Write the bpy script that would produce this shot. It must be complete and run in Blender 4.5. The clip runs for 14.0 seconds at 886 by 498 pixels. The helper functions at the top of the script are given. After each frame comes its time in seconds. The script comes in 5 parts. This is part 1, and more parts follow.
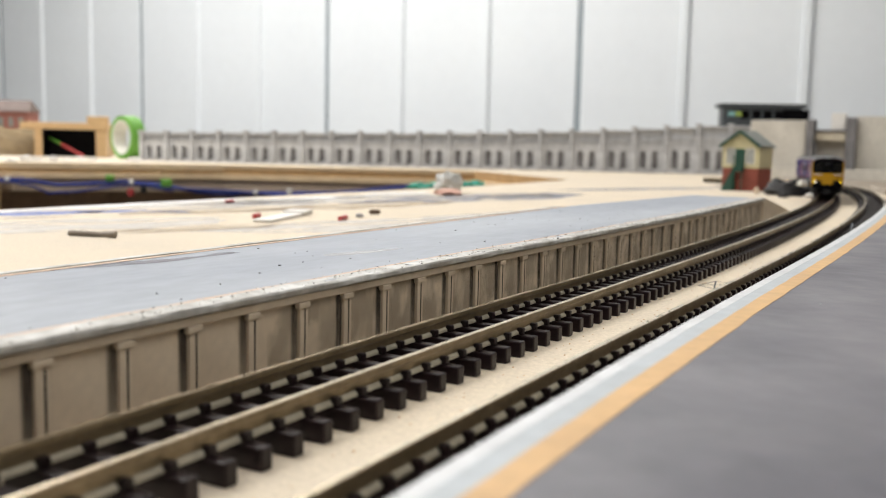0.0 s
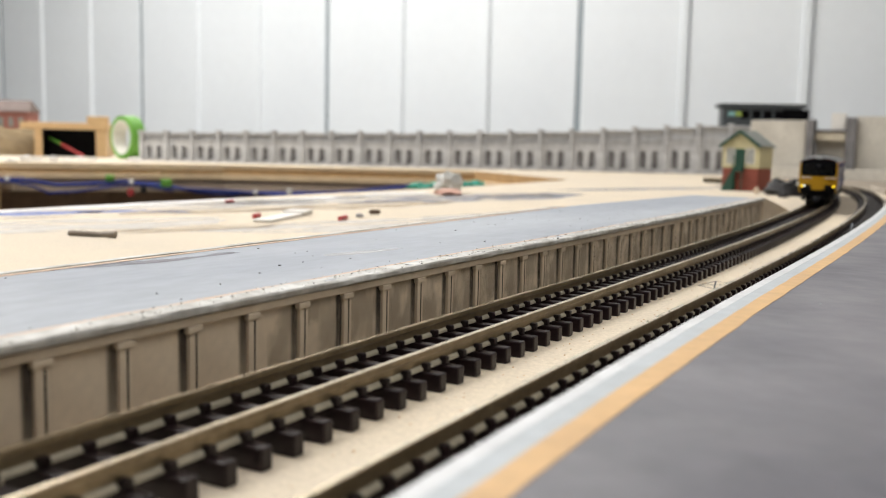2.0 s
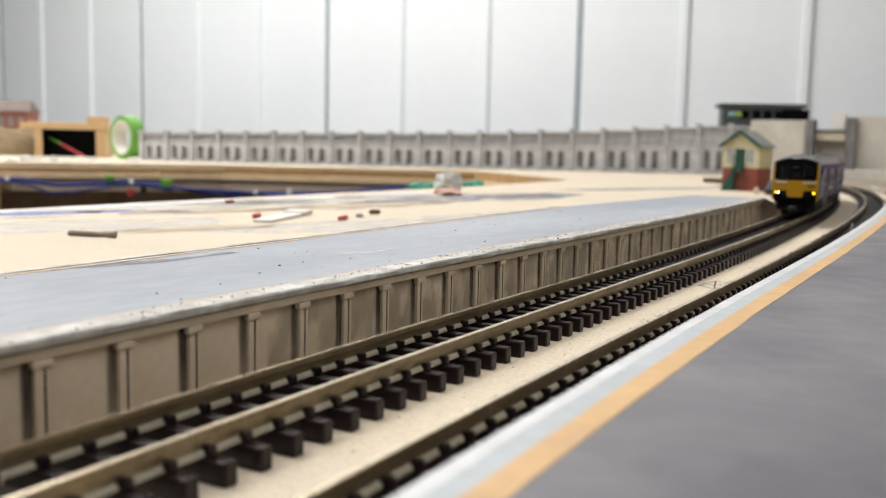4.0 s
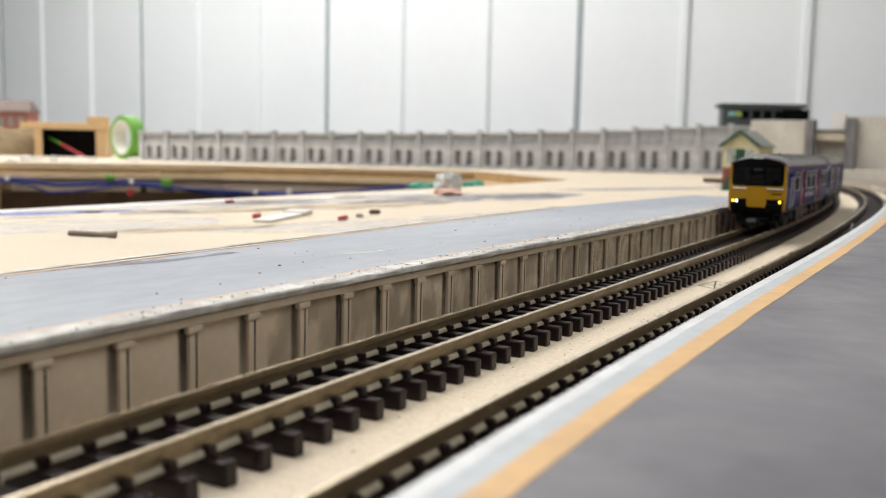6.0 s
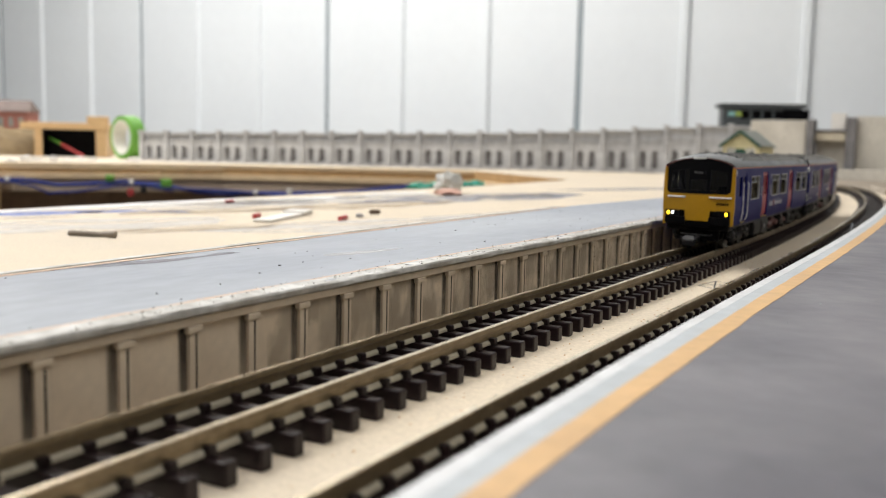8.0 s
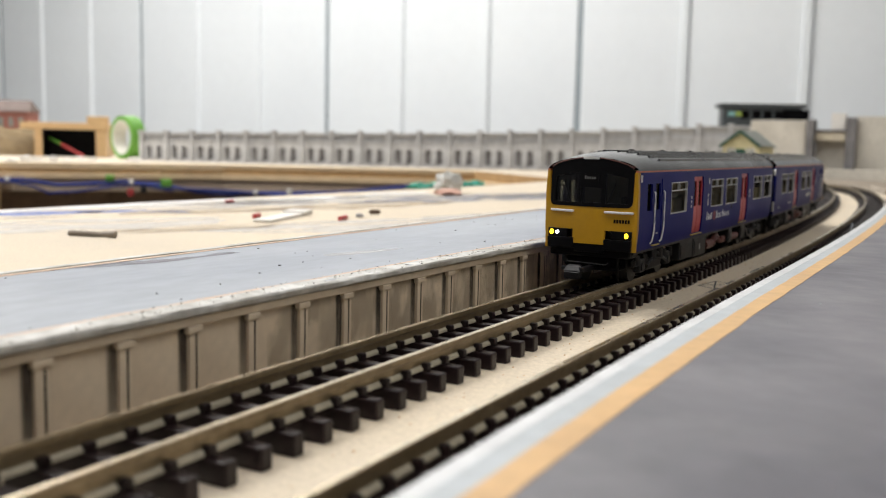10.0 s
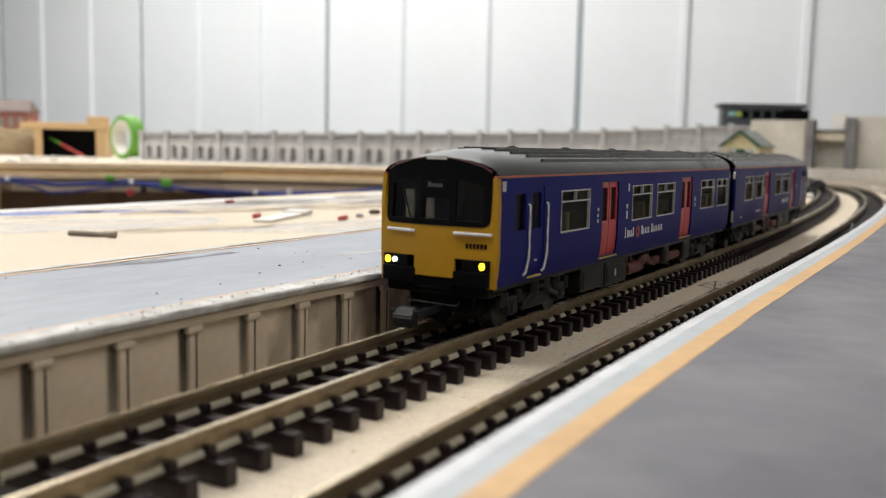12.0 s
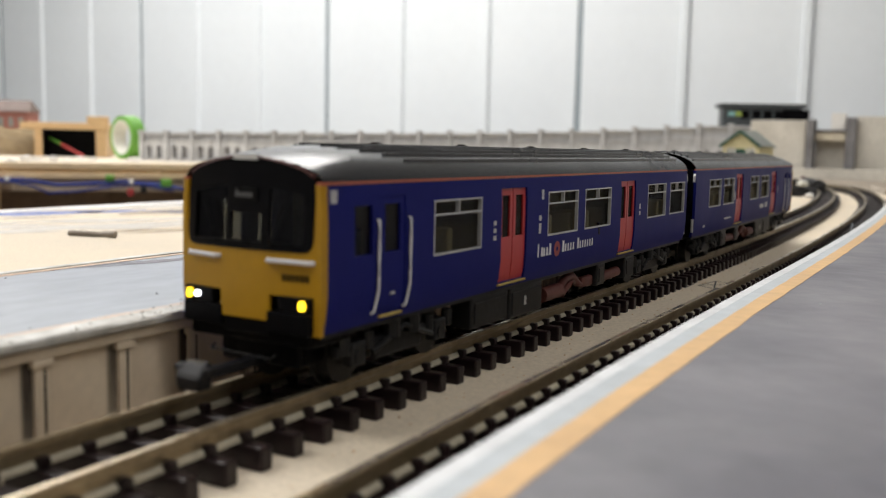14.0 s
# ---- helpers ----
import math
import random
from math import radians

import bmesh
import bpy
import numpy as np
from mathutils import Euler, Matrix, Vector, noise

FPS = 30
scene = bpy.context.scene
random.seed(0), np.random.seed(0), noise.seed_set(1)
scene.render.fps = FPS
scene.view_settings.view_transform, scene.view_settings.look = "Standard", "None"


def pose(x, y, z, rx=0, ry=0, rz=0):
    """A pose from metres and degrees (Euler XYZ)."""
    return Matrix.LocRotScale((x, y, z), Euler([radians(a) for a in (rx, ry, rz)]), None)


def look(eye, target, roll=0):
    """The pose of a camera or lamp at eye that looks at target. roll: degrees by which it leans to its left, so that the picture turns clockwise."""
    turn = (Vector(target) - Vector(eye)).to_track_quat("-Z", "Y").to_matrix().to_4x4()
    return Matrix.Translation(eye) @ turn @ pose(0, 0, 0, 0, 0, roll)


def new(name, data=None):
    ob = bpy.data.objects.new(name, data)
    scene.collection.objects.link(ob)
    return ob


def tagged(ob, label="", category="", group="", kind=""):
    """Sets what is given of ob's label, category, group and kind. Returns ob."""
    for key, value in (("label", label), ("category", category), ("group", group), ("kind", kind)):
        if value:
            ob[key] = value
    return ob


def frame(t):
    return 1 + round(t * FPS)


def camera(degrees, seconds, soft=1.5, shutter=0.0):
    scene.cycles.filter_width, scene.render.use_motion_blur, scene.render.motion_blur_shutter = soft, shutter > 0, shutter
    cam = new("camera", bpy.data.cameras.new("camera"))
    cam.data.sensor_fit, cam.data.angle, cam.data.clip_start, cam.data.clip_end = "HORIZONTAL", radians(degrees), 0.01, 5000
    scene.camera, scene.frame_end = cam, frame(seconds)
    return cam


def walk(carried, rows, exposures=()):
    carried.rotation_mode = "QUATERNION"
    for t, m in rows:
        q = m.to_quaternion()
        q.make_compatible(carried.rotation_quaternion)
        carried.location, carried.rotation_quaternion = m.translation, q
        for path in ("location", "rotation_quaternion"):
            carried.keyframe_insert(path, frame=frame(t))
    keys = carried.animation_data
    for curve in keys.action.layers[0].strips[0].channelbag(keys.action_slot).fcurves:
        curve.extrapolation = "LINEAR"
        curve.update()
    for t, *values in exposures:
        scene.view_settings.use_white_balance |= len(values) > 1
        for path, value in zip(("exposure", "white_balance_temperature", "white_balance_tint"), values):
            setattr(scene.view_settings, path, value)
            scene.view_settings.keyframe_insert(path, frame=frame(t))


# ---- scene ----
# The layout is a model railway at 1:148; all lengths below are in millimetres times MM.
MM = 0.001

# camera, standing still on the near platform
EYE = Vector((63.82, -73.47, 26.13)) * MM
YAW, PITCH = radians(28.868), radians(6.276)
AHEAD = Vector((-math.sin(YAW) * math.cos(PITCH), math.cos(YAW) * math.cos(PITCH), -math.sin(PITCH)))
cam = camera(51.19, 14.0, soft=1.05)
cam.data.dof.use_dof = True
cam.data.dof.focus_distance = 0.168
cam.data.dof.aperture_fstop = 35.0
STAND = look(EYE, EYE + AHEAD, 1.2376)
walk(cam, [(0.0, STAND), (14.0, STAND)], exposures=[(0.0, 0.0), (14.0, 0.0)])

# world: a dim grey surround, the room closes the view
world = bpy.data.worlds.new("room_air")
scene.world = world
world.use_nodes = True
world.node_tree.nodes["Background"].inputs[0].default_value = (0.80, 0.86, 0.95, 1)
world.node_tree.nodes["Background"].inputs[1].default_value = 0.25


# unseen ceiling lamps of the room: x, y in metres, strength in watts
LAMP_Z = 1.62
# the last two are added as fill light from the near side
LAMPS = [(-2.6, 1.6, 28), (-1.3, 1.85, 20.5), (-2.3, 0.3, 21), (-1.0, 0.3, 16), (1.15, -0.3, 14), (-0.9, -0.9, 20)]
for lx, ly, watts in LAMPS:
    tube = bpy.data.lights.new("tube_lamp", "AREA")
    tube.shape, tube.size, tube.size_y, tube.energy = "RECTANGLE", 1.2, 0.42, watts
    tube.color = (1.0, 0.975, 0.945)
    lamp = new("tube_lamp", tube)
    lamp.matrix_world = pose(lx, ly, LAMP_Z - 0.075)


# ---- materials ----
def mat(name, base, rough=0.6, metal=0.0, var=0.15, scale=400.0, bump=0.15, tint=None, coarse=40.0, spec=0.5, random_by=None, stretch=(1, 1, 1), grain_depth=0.0002):
    """A surface with fine grain and coarse blotches; base and tint are linear colours, scales are per metre."""
    m = bpy.data.materials.new(name)
    m.use_nodes = True
    nt = m.node_tree
    b = nt.nodes["Principled BSDF"]
    b.inputs["Metallic"].default_value = metal
    b.inputs["Specular IOR Level"].default_value = spec
    co = nt.nodes.new("ShaderNodeTexCoord")
    mp = nt.nodes.new("ShaderNodeMapping")
    mp.inputs["Scale"].default_value = stretch
    nt.links.new(co.outputs["Object"], mp.inputs[0])
    fine = nt.nodes.new("ShaderNodeTexNoise")
    fine.inputs["Scale"].default_value, fine.inputs["Detail"].default_value = scale, 4
    big = nt.nodes.new("ShaderNodeTexNoise")
    big.inputs["Scale"].default_value, big.inputs["Detail"].default_value = coarse, 5
    for n in (fine, big):
        nt.links.new(mp.outputs[0], n.inputs["Vector"])
    ramp = nt.nodes.new("ShaderNodeMapRange")
    ramp.inputs[1].default_value, ramp.inputs[2].default_value = 0.3, 0.7
    nt.links.new(big.outputs["Fac"], ramp.inputs[0])
    mix = nt.nodes.new("ShaderNodeMix")
    mix.data_type = "RGBA"
    mix.inputs[6].default_value = (*base, 1)
    mix.inputs[7].default_value = (*(tint or [c * (1 - var) for c in base]), 1)
    nt.links.new(ramp.outputs[0], mix.inputs[0])
    hsv = nt.nodes.new("ShaderNodeHueSaturation")
    val = nt.nodes.new("ShaderNodeMapRange")
    val.inputs[1].default_value, val.inputs[2].default_value = 0.25, 0.75
    val.inputs[3].default_value, val.inputs[4].default_value = 1 - var, 1 + var
    nt.links.new(fine.outputs["Fac"], val.inputs[0])
    last = val.outputs[0]
    if random_by:
        info = nt.nodes.new("ShaderNodeObjectInfo")
        mr = nt.nodes.new("ShaderNodeMapRange")
        mr.inputs[3].default_value, mr.inputs[4].default_value = 1 - random_by, 1 + random_by
        nt.links.new(info.outputs["Random"], mr.inputs[0])
        mul = nt.nodes.new("ShaderNodeMath")
        mul.operation = "MULTIPLY"
        nt.links.new(last, mul.inputs[0])
        nt.links.new(mr.outputs[0], mul.inputs[1])
        last = mul.outputs[0]
    nt.links.new(last, hsv.inputs["Value"])
    nt.links.new(mix.outputs[2], hsv.inputs["Color"])
    nt.links.new(hsv.outputs[0], b.inputs["Base Color"])
    rr = nt.nodes.new("ShaderNodeMapRange")
    rr.inputs[3].default_value, rr.inputs[4].default_value = max(0.02, rough - 0.12), min(1, rough + 0.12)
    nt.links.new(big.outputs["Fac"], rr.inputs[0])
    nt.links.new(rr.outputs[0], b.inputs["Roughness"])
    if bump:
        bp = nt.nodes.new("ShaderNodeBump")
        bp.inputs["Strength"].default_value, bp.inputs["Distance"].default_value = bump, grain_depth
        nt.links.new(fine.outputs["Fac"], bp.inputs["Height"])
        nt.links.new(bp.outputs[0], b.inputs["Normal"])
    return m


def glow(name, colour, strength):
    m = bpy.data.materials.new(name)
    m.use_nodes = True
    b = m.node_tree.nodes["Principled BSDF"]
    b.inputs["Base Color"].default_value = (*colour, 1)
    b.inputs["Emission Color"].default_value = (*colour, 1)
    b.inputs["Emission Strength"].default_value = strength
    return m


def glass(name, tint=(0.8, 0.85, 0.85), rough=0.03):
    """A thin clear pane: mostly see-through, with a glossy face."""
    m = bpy.data.materials.new(name)
    m.use_nodes = True
    nt = m.node_tree
    out = nt.nodes["Material Output"]
    nt.nodes.remove(nt.nodes["Principled BSDF"])
    clear = nt.nodes.new("ShaderNodeBsdfTransparent")
    clear.inputs[0].default_value = (*tint, 1)
    shine = nt.nodes.new("ShaderNodeBsdfGlossy")
    shine.inputs["Roughness"].default_value = rough
    mx = nt.nodes.new("ShaderNodeMixShader")
    mx.inputs[0].default_value = 0.035
    nt.links.new(clear.outputs[0], mx.inputs[1])
    nt.links.new(shine.outputs[0], mx.inputs[2])
    nt.links.new(mx.outputs[0], out.inputs[0])
    return m


M_BOARD = mat("bare_fibreboard", (0.67, 0.575, 0.435), 0.75, var=0.13, scale=1500, coarse=14, tint=(0.60, 0.525, 0.42), bump=0.4)
M_BOARD_EDGE = mat("sawn_board_edge", (0.60, 0.37, 0.165), 0.8, var=0.2, scale=500, coarse=60)
M_PALE_TIMBER = mat("pale_planed_timber", (0.78, 0.60, 0.37), 0.6, var=0.1, scale=60, coarse=9)
M_PLY = mat("grey_beige_plywood", (0.62, 0.50, 0.37), 0.7, var=0.1, scale=90, coarse=12)
M_TIMBER = mat("pine_batten", (0.62, 0.42, 0.22), 0.6, var=0.12, scale=60, coarse=9, stretch=(1, 1, 6))
M_RAIL = mat("weathered_rail", (0.34, 0.268, 0.17), 0.36, metal=0.7, var=0.2, scale=900, coarse=120, tint=(0.21, 0.165, 0.10))
M_RAIL_HEAD = mat("polished_rail_head", (0.76, 0.66, 0.49), 0.27, metal=0.95, var=0.15, scale=700, coarse=90, tint=(0.48, 0.39, 0.27), bump=0.1)
M_RAIL_FOOT = mat("bare_nickel_rail_foot", (0.56, 0.52, 0.41), 0.40, metal=0.35, var=0.15, scale=900, coarse=120)
M_SLEEPER = mat("brown_plastic", (0.014, 0.0072, 0.0085), 0.32, spec=0.28, var=0.3, scale=1500, coarse=200, random_by=0.25)
M_PLAT_L = mat("pale_grey_paint", (0.35, 0.385, 0.425), 0.40, var=0.10, spec=0.35, scale=500, coarse=28, tint=(0.25, 0.275, 0.33), bump=0.4, stretch=(1, .35, 1))
M_PLAT_R = mat("dark_grey_paint", (0.19, 0.183, 0.20), 0.42, var=0.11, scale=300, coarse=48, tint=(0.105, 0.103, 0.122), bump=0.4)
M_WHITE_EDGE = mat("white_edge_paint", (0.60, 0.60, 0.58), 0.5, var=0.22, scale=600, coarse=170, tint=(0.36, 0.345, 0.31))
M_WHITE_KERB = mat("fresh_white_edge_paint", (0.66, 0.675, 0.69), 0.45, var=0.10, scale=500, coarse=110, tint=(0.54, 0.555, 0.57))
M_PALE_EDGE = mat("pale_blue_grey_paint", (0.46, 0.50, 0.53), 0.5, var=0.08, scale=500, coarse=80)
M_ORANGE = mat("ochre_line_paint", (0.56, 0.355, 0.17), 0.55, var=0.10, scale=500, coarse=90, tint=(0.65, 0.425, 0.205))
M_CREAM = mat("cream_line_paint", (0.64, 0.46, 0.33), 0.55, var=0.12, scale=500, coarse=90)
M_STONE = mat("cream_cast_wall", (0.65, 0.555, 0.425), 0.7, var=0.08, scale=700, coarse=90, tint=(0.53, 0.435, 0.32), random_by=0.07)
M_GRIME = mat("grime", (0.09, 0.075, 0.06), 0.85, var=0.3, scale=800, coarse=200)
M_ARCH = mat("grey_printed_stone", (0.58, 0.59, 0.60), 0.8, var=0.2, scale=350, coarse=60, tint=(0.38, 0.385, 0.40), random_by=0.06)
M_ARCH_DARK = mat("dark_stone_and_arch_shade", (0.24, 0.235, 0.24), 0.85, var=0.2, scale=300, coarse=50, tint=(0.14, 0.135, 0.14))
M_CONCRETE = mat("pale_cast_concrete", (0.66, 0.63, 0.56), 0.8, var=0.10, scale=250, coarse=30, tint=(0.50, 0.475, 0.42))
M_ROOM_WALL = mat("white_wall_panel", (0.79, 0.83, 0.858), 0.45, var=0.015, scale=25, coarse=2.0, bump=0.02, tint=(0.75, 0.79, 0.825))
M_ROOM_DARK = mat("dull_grey_unseen_wall", (0.20, 0.20, 0.21), 0.8, var=0.05, scale=25, coarse=2.0, bump=0.02)
M_ROOM_JOINT = mat("grey_wall_joint", (0.30, 0.35, 0.38), 0.6, var=0.1, scale=40, coarse=5)
M_FLOOR = mat("grey_concrete", (0.20, 0.19, 0.175), 0.8, var=0.15, scale=60, coarse=4)
M_CEIL = mat("white_ceiling_paint", (0.75, 0.76, 0.77), 0.8, var=0.03, scale=30, coarse=3)
M_BLUE = mat("navy_coach_paint", (0.0118, 0.0148, 0.124), 0.42, spec=0.07, var=0.05, scale=900, coarse=60, bump=0.03)
M_YELLOW = mat("warning_yellow_paint", (0.41, 0.222, 0.008), 0.36, spec=0.3, var=0.05, scale=900, coarse=100, bump=0.03)
M_ROOF = mat("dark_grey_roof_paint", (0.024, 0.025, 0.028), 0.24, spec=0.75, var=0.12, scale=900, coarse=80, bump=0.05)
M_RED = mat("red_door_paint", (0.44, 0.04, 0.042), 0.35, var=0.05, scale=900, coarse=80, bump=0.02)
M_BLACK = mat("black_paint", (0.004, 0.004, 0.005), 0.3, spec=0.08, var=0.2, scale=900, coarse=100, bump=0.05)
M_UNDER = mat("dark_grey_underframe", (0.011, 0.011, 0.012), 0.42, spec=0.3, var=0.3, scale=1200, coarse=200)
M_SILVER = mat("silver_frame_paint", (0.55, 0.55, 0.54), 0.35, metal=0.3, var=0.08, scale=900, coarse=120)
M_WHITE = mat("white_print", (0.68, 0.68, 0.70), 0.45, var=0.05, scale=900, coarse=120)
M_RUST = mat("rust_red_paint", (0.10, 0.026, 0.020), 0.5, var=0.2, scale=900, coarse=150)
M_STEP = mat("yellow_step_paint", (0.42, 0.31, 0.08), 0.5, var=0.1, scale=900, coarse=150)
M_STRIPE = mat("orange_cantrail_line", (0.42, 0.105, 0.055), 0.45, var=0.08, scale=900, coarse=150)
M_SEAT = mat("dull_seat_moulding", (0.60, 0.50, 0.33), 0.6, var=0.1, scale=500, coarse=60)
M_PANE = glass("coach_glazing", (0.68, 0.68, 0.63))
M_STEEL = mat("worn_wheel_steel", (0.035, 0.033, 0.03), 0.45, metal=0.6, var=0.15, scale=900, coarse=150)
M_LAMP_Y = glow("lit_yellow_lamp", (1.0, 0.66, 0.02), 4.0)
M_LAMP_W = glow("lit_white_lamp", (0.92, 0.93, 1.0), 6.0)
M_TUBE = glow("lit_tube", (1.0, 0.98, 0.95), 3.0)
M_CREAM_WALL = mat("cream_signal_box_boards", (0.62, 0.57, 0.34), 0.7, var=0.1, scale=300, coarse=60)
M_BRICK = mat("red_brick_print", (0.28, 0.075, 0.05), 0.8, var=0.2, scale=600, coarse=90)
M_BRICK_PALE = mat("pale_red_brick_print", (0.36, 0.15, 0.12), 0.8, var=0.2, scale=300, coarse=60)
M_HARDBOARD = mat("brown_hardboard", (0.34, 0.235, 0.155), 0.8, var=0.2, scale=90, coarse=8)
M_SLATE = mat("grey_green_slates", (0.27, 0.29, 0.27), 0.7, var=0.12, scale=500, coarse=60)
M_GREEN_DARK = mat("dark_green_paint", (0.015, 0.07, 0.045), 0.5, var=0.15, scale=500, coarse=60)
M_GREEN_TAPE = mat("green_masking_tape", (0.14, 0.38, 0.05), 0.6, var=0.08, scale=300, coarse=40)
M_CARD = mat("pale_card_core", (0.68, 0.68, 0.62), 0.8, var=0.06, scale=200, coarse=30)
M_CHAR = mat("charcoal_cladding", (0.075, 0.087, 0.095), 0.6, var=0.15, scale=300, coarse=40)
M_CABLE = mat("blue_cable_sheath", (0.012, 0.03, 0.22), 0.45, var=0.1, scale=400, coarse=50)
M_CLUTTER = mat("black_plastic", (0.012, 0.011, 0.012), 0.5, var=0.2, scale=500, coarse=60)
M_TEAL = mat("teal_fabric", (0.08, 0.40, 0.30), 0.8, var=0.15, scale=300, coarse=50)
M_PAPER = mat("white_paper", (0.80, 0.78, 0.74), 0.8, var=0.05, scale=300, coarse=50)
M_PINK = mat("pale_pink_plastic", (0.70, 0.42, 0.33), 0.6, var=0.1, scale=300, coarse=50)
M_CHIP_RED = mat("red_plastic_sleeve", (0.50, 0.06, 0.06), 0.5, var=0.1, scale=500, coarse=90)
M_CHIP_BROWN = mat("brown_plastic_chip", (0.12, 0.075, 0.045), 0.5, var=0.15, scale=500, coarse=90)
M_SCREW = mat("dull_screw_steel", (0.30, 0.26, 0.22), 0.45, metal=0.7, var=0.15, scale=800, coarse=150)
M_GRASS = mat("dry_scenic_turf", (0.22, 0.155, 0.075), 0.9, var=0.3, scale=300, coarse=40, bump=0.8, grain_depth=0.002)
M_GREY_INK = mat("grey_paint_smear", (0.34, 0.33, 0.34), 0.6, var=0.12, scale=200, coarse=60)
M_TILE = mat("grey_brown_roof_tiles", (0.20, 0.155, 0.14), 0.8, var=0.15, scale=300, coarse=50)
M_GIRDER = mat("pale_girder_paint", (0.72, 0.65, 0.51), 0.7, var=0.08, scale=300, coarse=40)
M_CYAN = mat("pale_cyan_sign", (0.28, 0.55, 0.55), 0.6, var=0.08, scale=300, coarse=40)
M_LIME = mat("lime_sign", (0.42, 0.55, 0.10), 0.6, var=0.08, scale=300, coarse=40)
M_DULL_RED = mat("dull_red_print", (0.27, 0.045, 0.05), 0.5, var=0.08, scale=900, coarse=120)
M_LOBBY = mat("dull_brown_moulding", (0.085, 0.066, 0.045), 0.6, var=0.1, scale=500, coarse=60)
M_PENCIL = mat("pencil_line", (0.10, 0.09, 0.085), 0.7, var=0.2, scale=900, coarse=200)


# ---- mesh helpers ----
def mesh_of(name, bm, material):
    me = bpy.data.meshes.new(name)
    bmesh.ops.recalc_face_normals(bm, faces=bm.faces)
    bm.to_mesh(me)
    bm.free()
    me.materials.append(material)
    return me


def smooth(ob, angle=40):
    ob.data.shade_smooth()
    ob.data.set_sharp_from_angle(angle=radians(angle))
    return ob


def part(name, bm, material, parent=None, label=""):
    ob = new(name, mesh_of(name, bm, material))
    if parent:
        ob.parent = parent
    return tagged(ob, label)


def thing(name, label, category, group="", kind="", m=None):
    ob = new(name)
    ob.empty_display_size = 0.01
    if m is not None:
        ob.matrix_basis = m
    return tagged(ob, label, category, group, kind)


def box(bm, x0, x1, y0, y1, z0, z1, m=None, bevel=0.0):
    """A box with its corners in millimetres, edges rounded by bevel millimetres."""
    v = [bm.verts.new(Vector((x, y, z)) * MM) for z in (z0, z1) for x, y in ((x0, y0), (x1, y0), (x1, y1), (x0, y1))]
    f = [bm.faces.new([v[i] for i in q]) for q in ((3, 2, 1, 0), (4, 5, 6, 7), (0, 1, 5, 4), (1, 2, 6, 5), (2, 3, 7, 6), (3, 0, 4, 7))]
    if bevel:
        edges = {e for q in f for e in q.edges}
        r = bmesh.ops.bevel(bm, geom=list(edges), offset=bevel * MM, segments=2, profile=0.5, affect="EDGES")
        v = list({w for q in r["faces"] for w in q.verts} | {w for w in v if w.is_valid})
    if m is not None:
        bmesh.ops.transform(bm, matrix=m, verts=v)
    return v


def tube(bm, pts, radius, sides=8, cap=True):
    """A round bar along points in millimetres."""
    rings = []
    pts = [Vector(p) * MM for p in pts]
    for i, p in enumerate(pts):
        d = (pts[min(i + 1, len(pts) - 1)] - pts[max(i - 1, 0)]).normalized()
        q = d.to_track_quat("Z", "Y")
        rings.append([bm.verts.new(p + q @ Vector((math.cos(a) * radius * MM, math.sin(a) * radius * MM, 0))) for a in (2 * math.pi * k / sides for k in range(sides))])
    for a, b in zip(rings, rings[1:]):
        for k in range(sides):
            bm.faces.new((a[k], a[(k + 1) % sides], b[(k + 1) % sides], b[k]))
    if cap:
        bm.faces.new(rings[0])
        bm.faces.new(rings[-1])


def loft(bm, rings):
    """Joins closed sections of points in millimetres into one bar."""
    rings = [[bm.verts.new(Vector(q) * MM) for q in r] for r in rings]
    n = len(rings[0])
    for a, b in zip(rings, rings[1:]):
        for k in range(n):
            bm.faces.new((a[k], a[(k + 1) % n], b[(k + 1) % n], b[k]))
    bm.faces.new(rings[0])
    bm.faces.new(rings[-1])


# ---- the line of the track: curvature along it, in steps of 2 mm ----
def bend(s):
    def g(a):
        return 1 / (1 + math.exp(-max(-40, min(40, a / 25))))
    k = -0.00048 + 0.00069 * g(s - 82.96) + 0.00018 * g(s - 408.9) + 0.00039 * g(-20.9 - s)
    return k + 0.0036 * g(s - 753.3)


S0, S1 = -160.0, 1000.0
LINE_S = np.arange(S0, S1, 2.0)
LINE_H = np.cumsum([bend(s) for s in LINE_S]) * 2.0
LINE_H -= LINE_H[int(-S0 / 2)]
LINE_X = np.cumsum(-np.sin(LINE_H)) * 2.0
LINE_Y = np.cumsum(np.cos(LINE_H)) * 2.0
LINE_X -= LINE_X[int(-S0 / 2)]
LINE_Y -= LINE_Y[int(-S0 / 2)]


def on_line(s, off=0.0):
    """Place (mm) and heading beside the track at s mm along it, off mm to its right."""
    h = float(np.interp(s, LINE_S, LINE_H))
    return float(np.interp(s, LINE_S, LINE_X)) + off * math.cos(h), float(np.interp(s, LINE_S, LINE_Y)) + off * math.sin(h), h


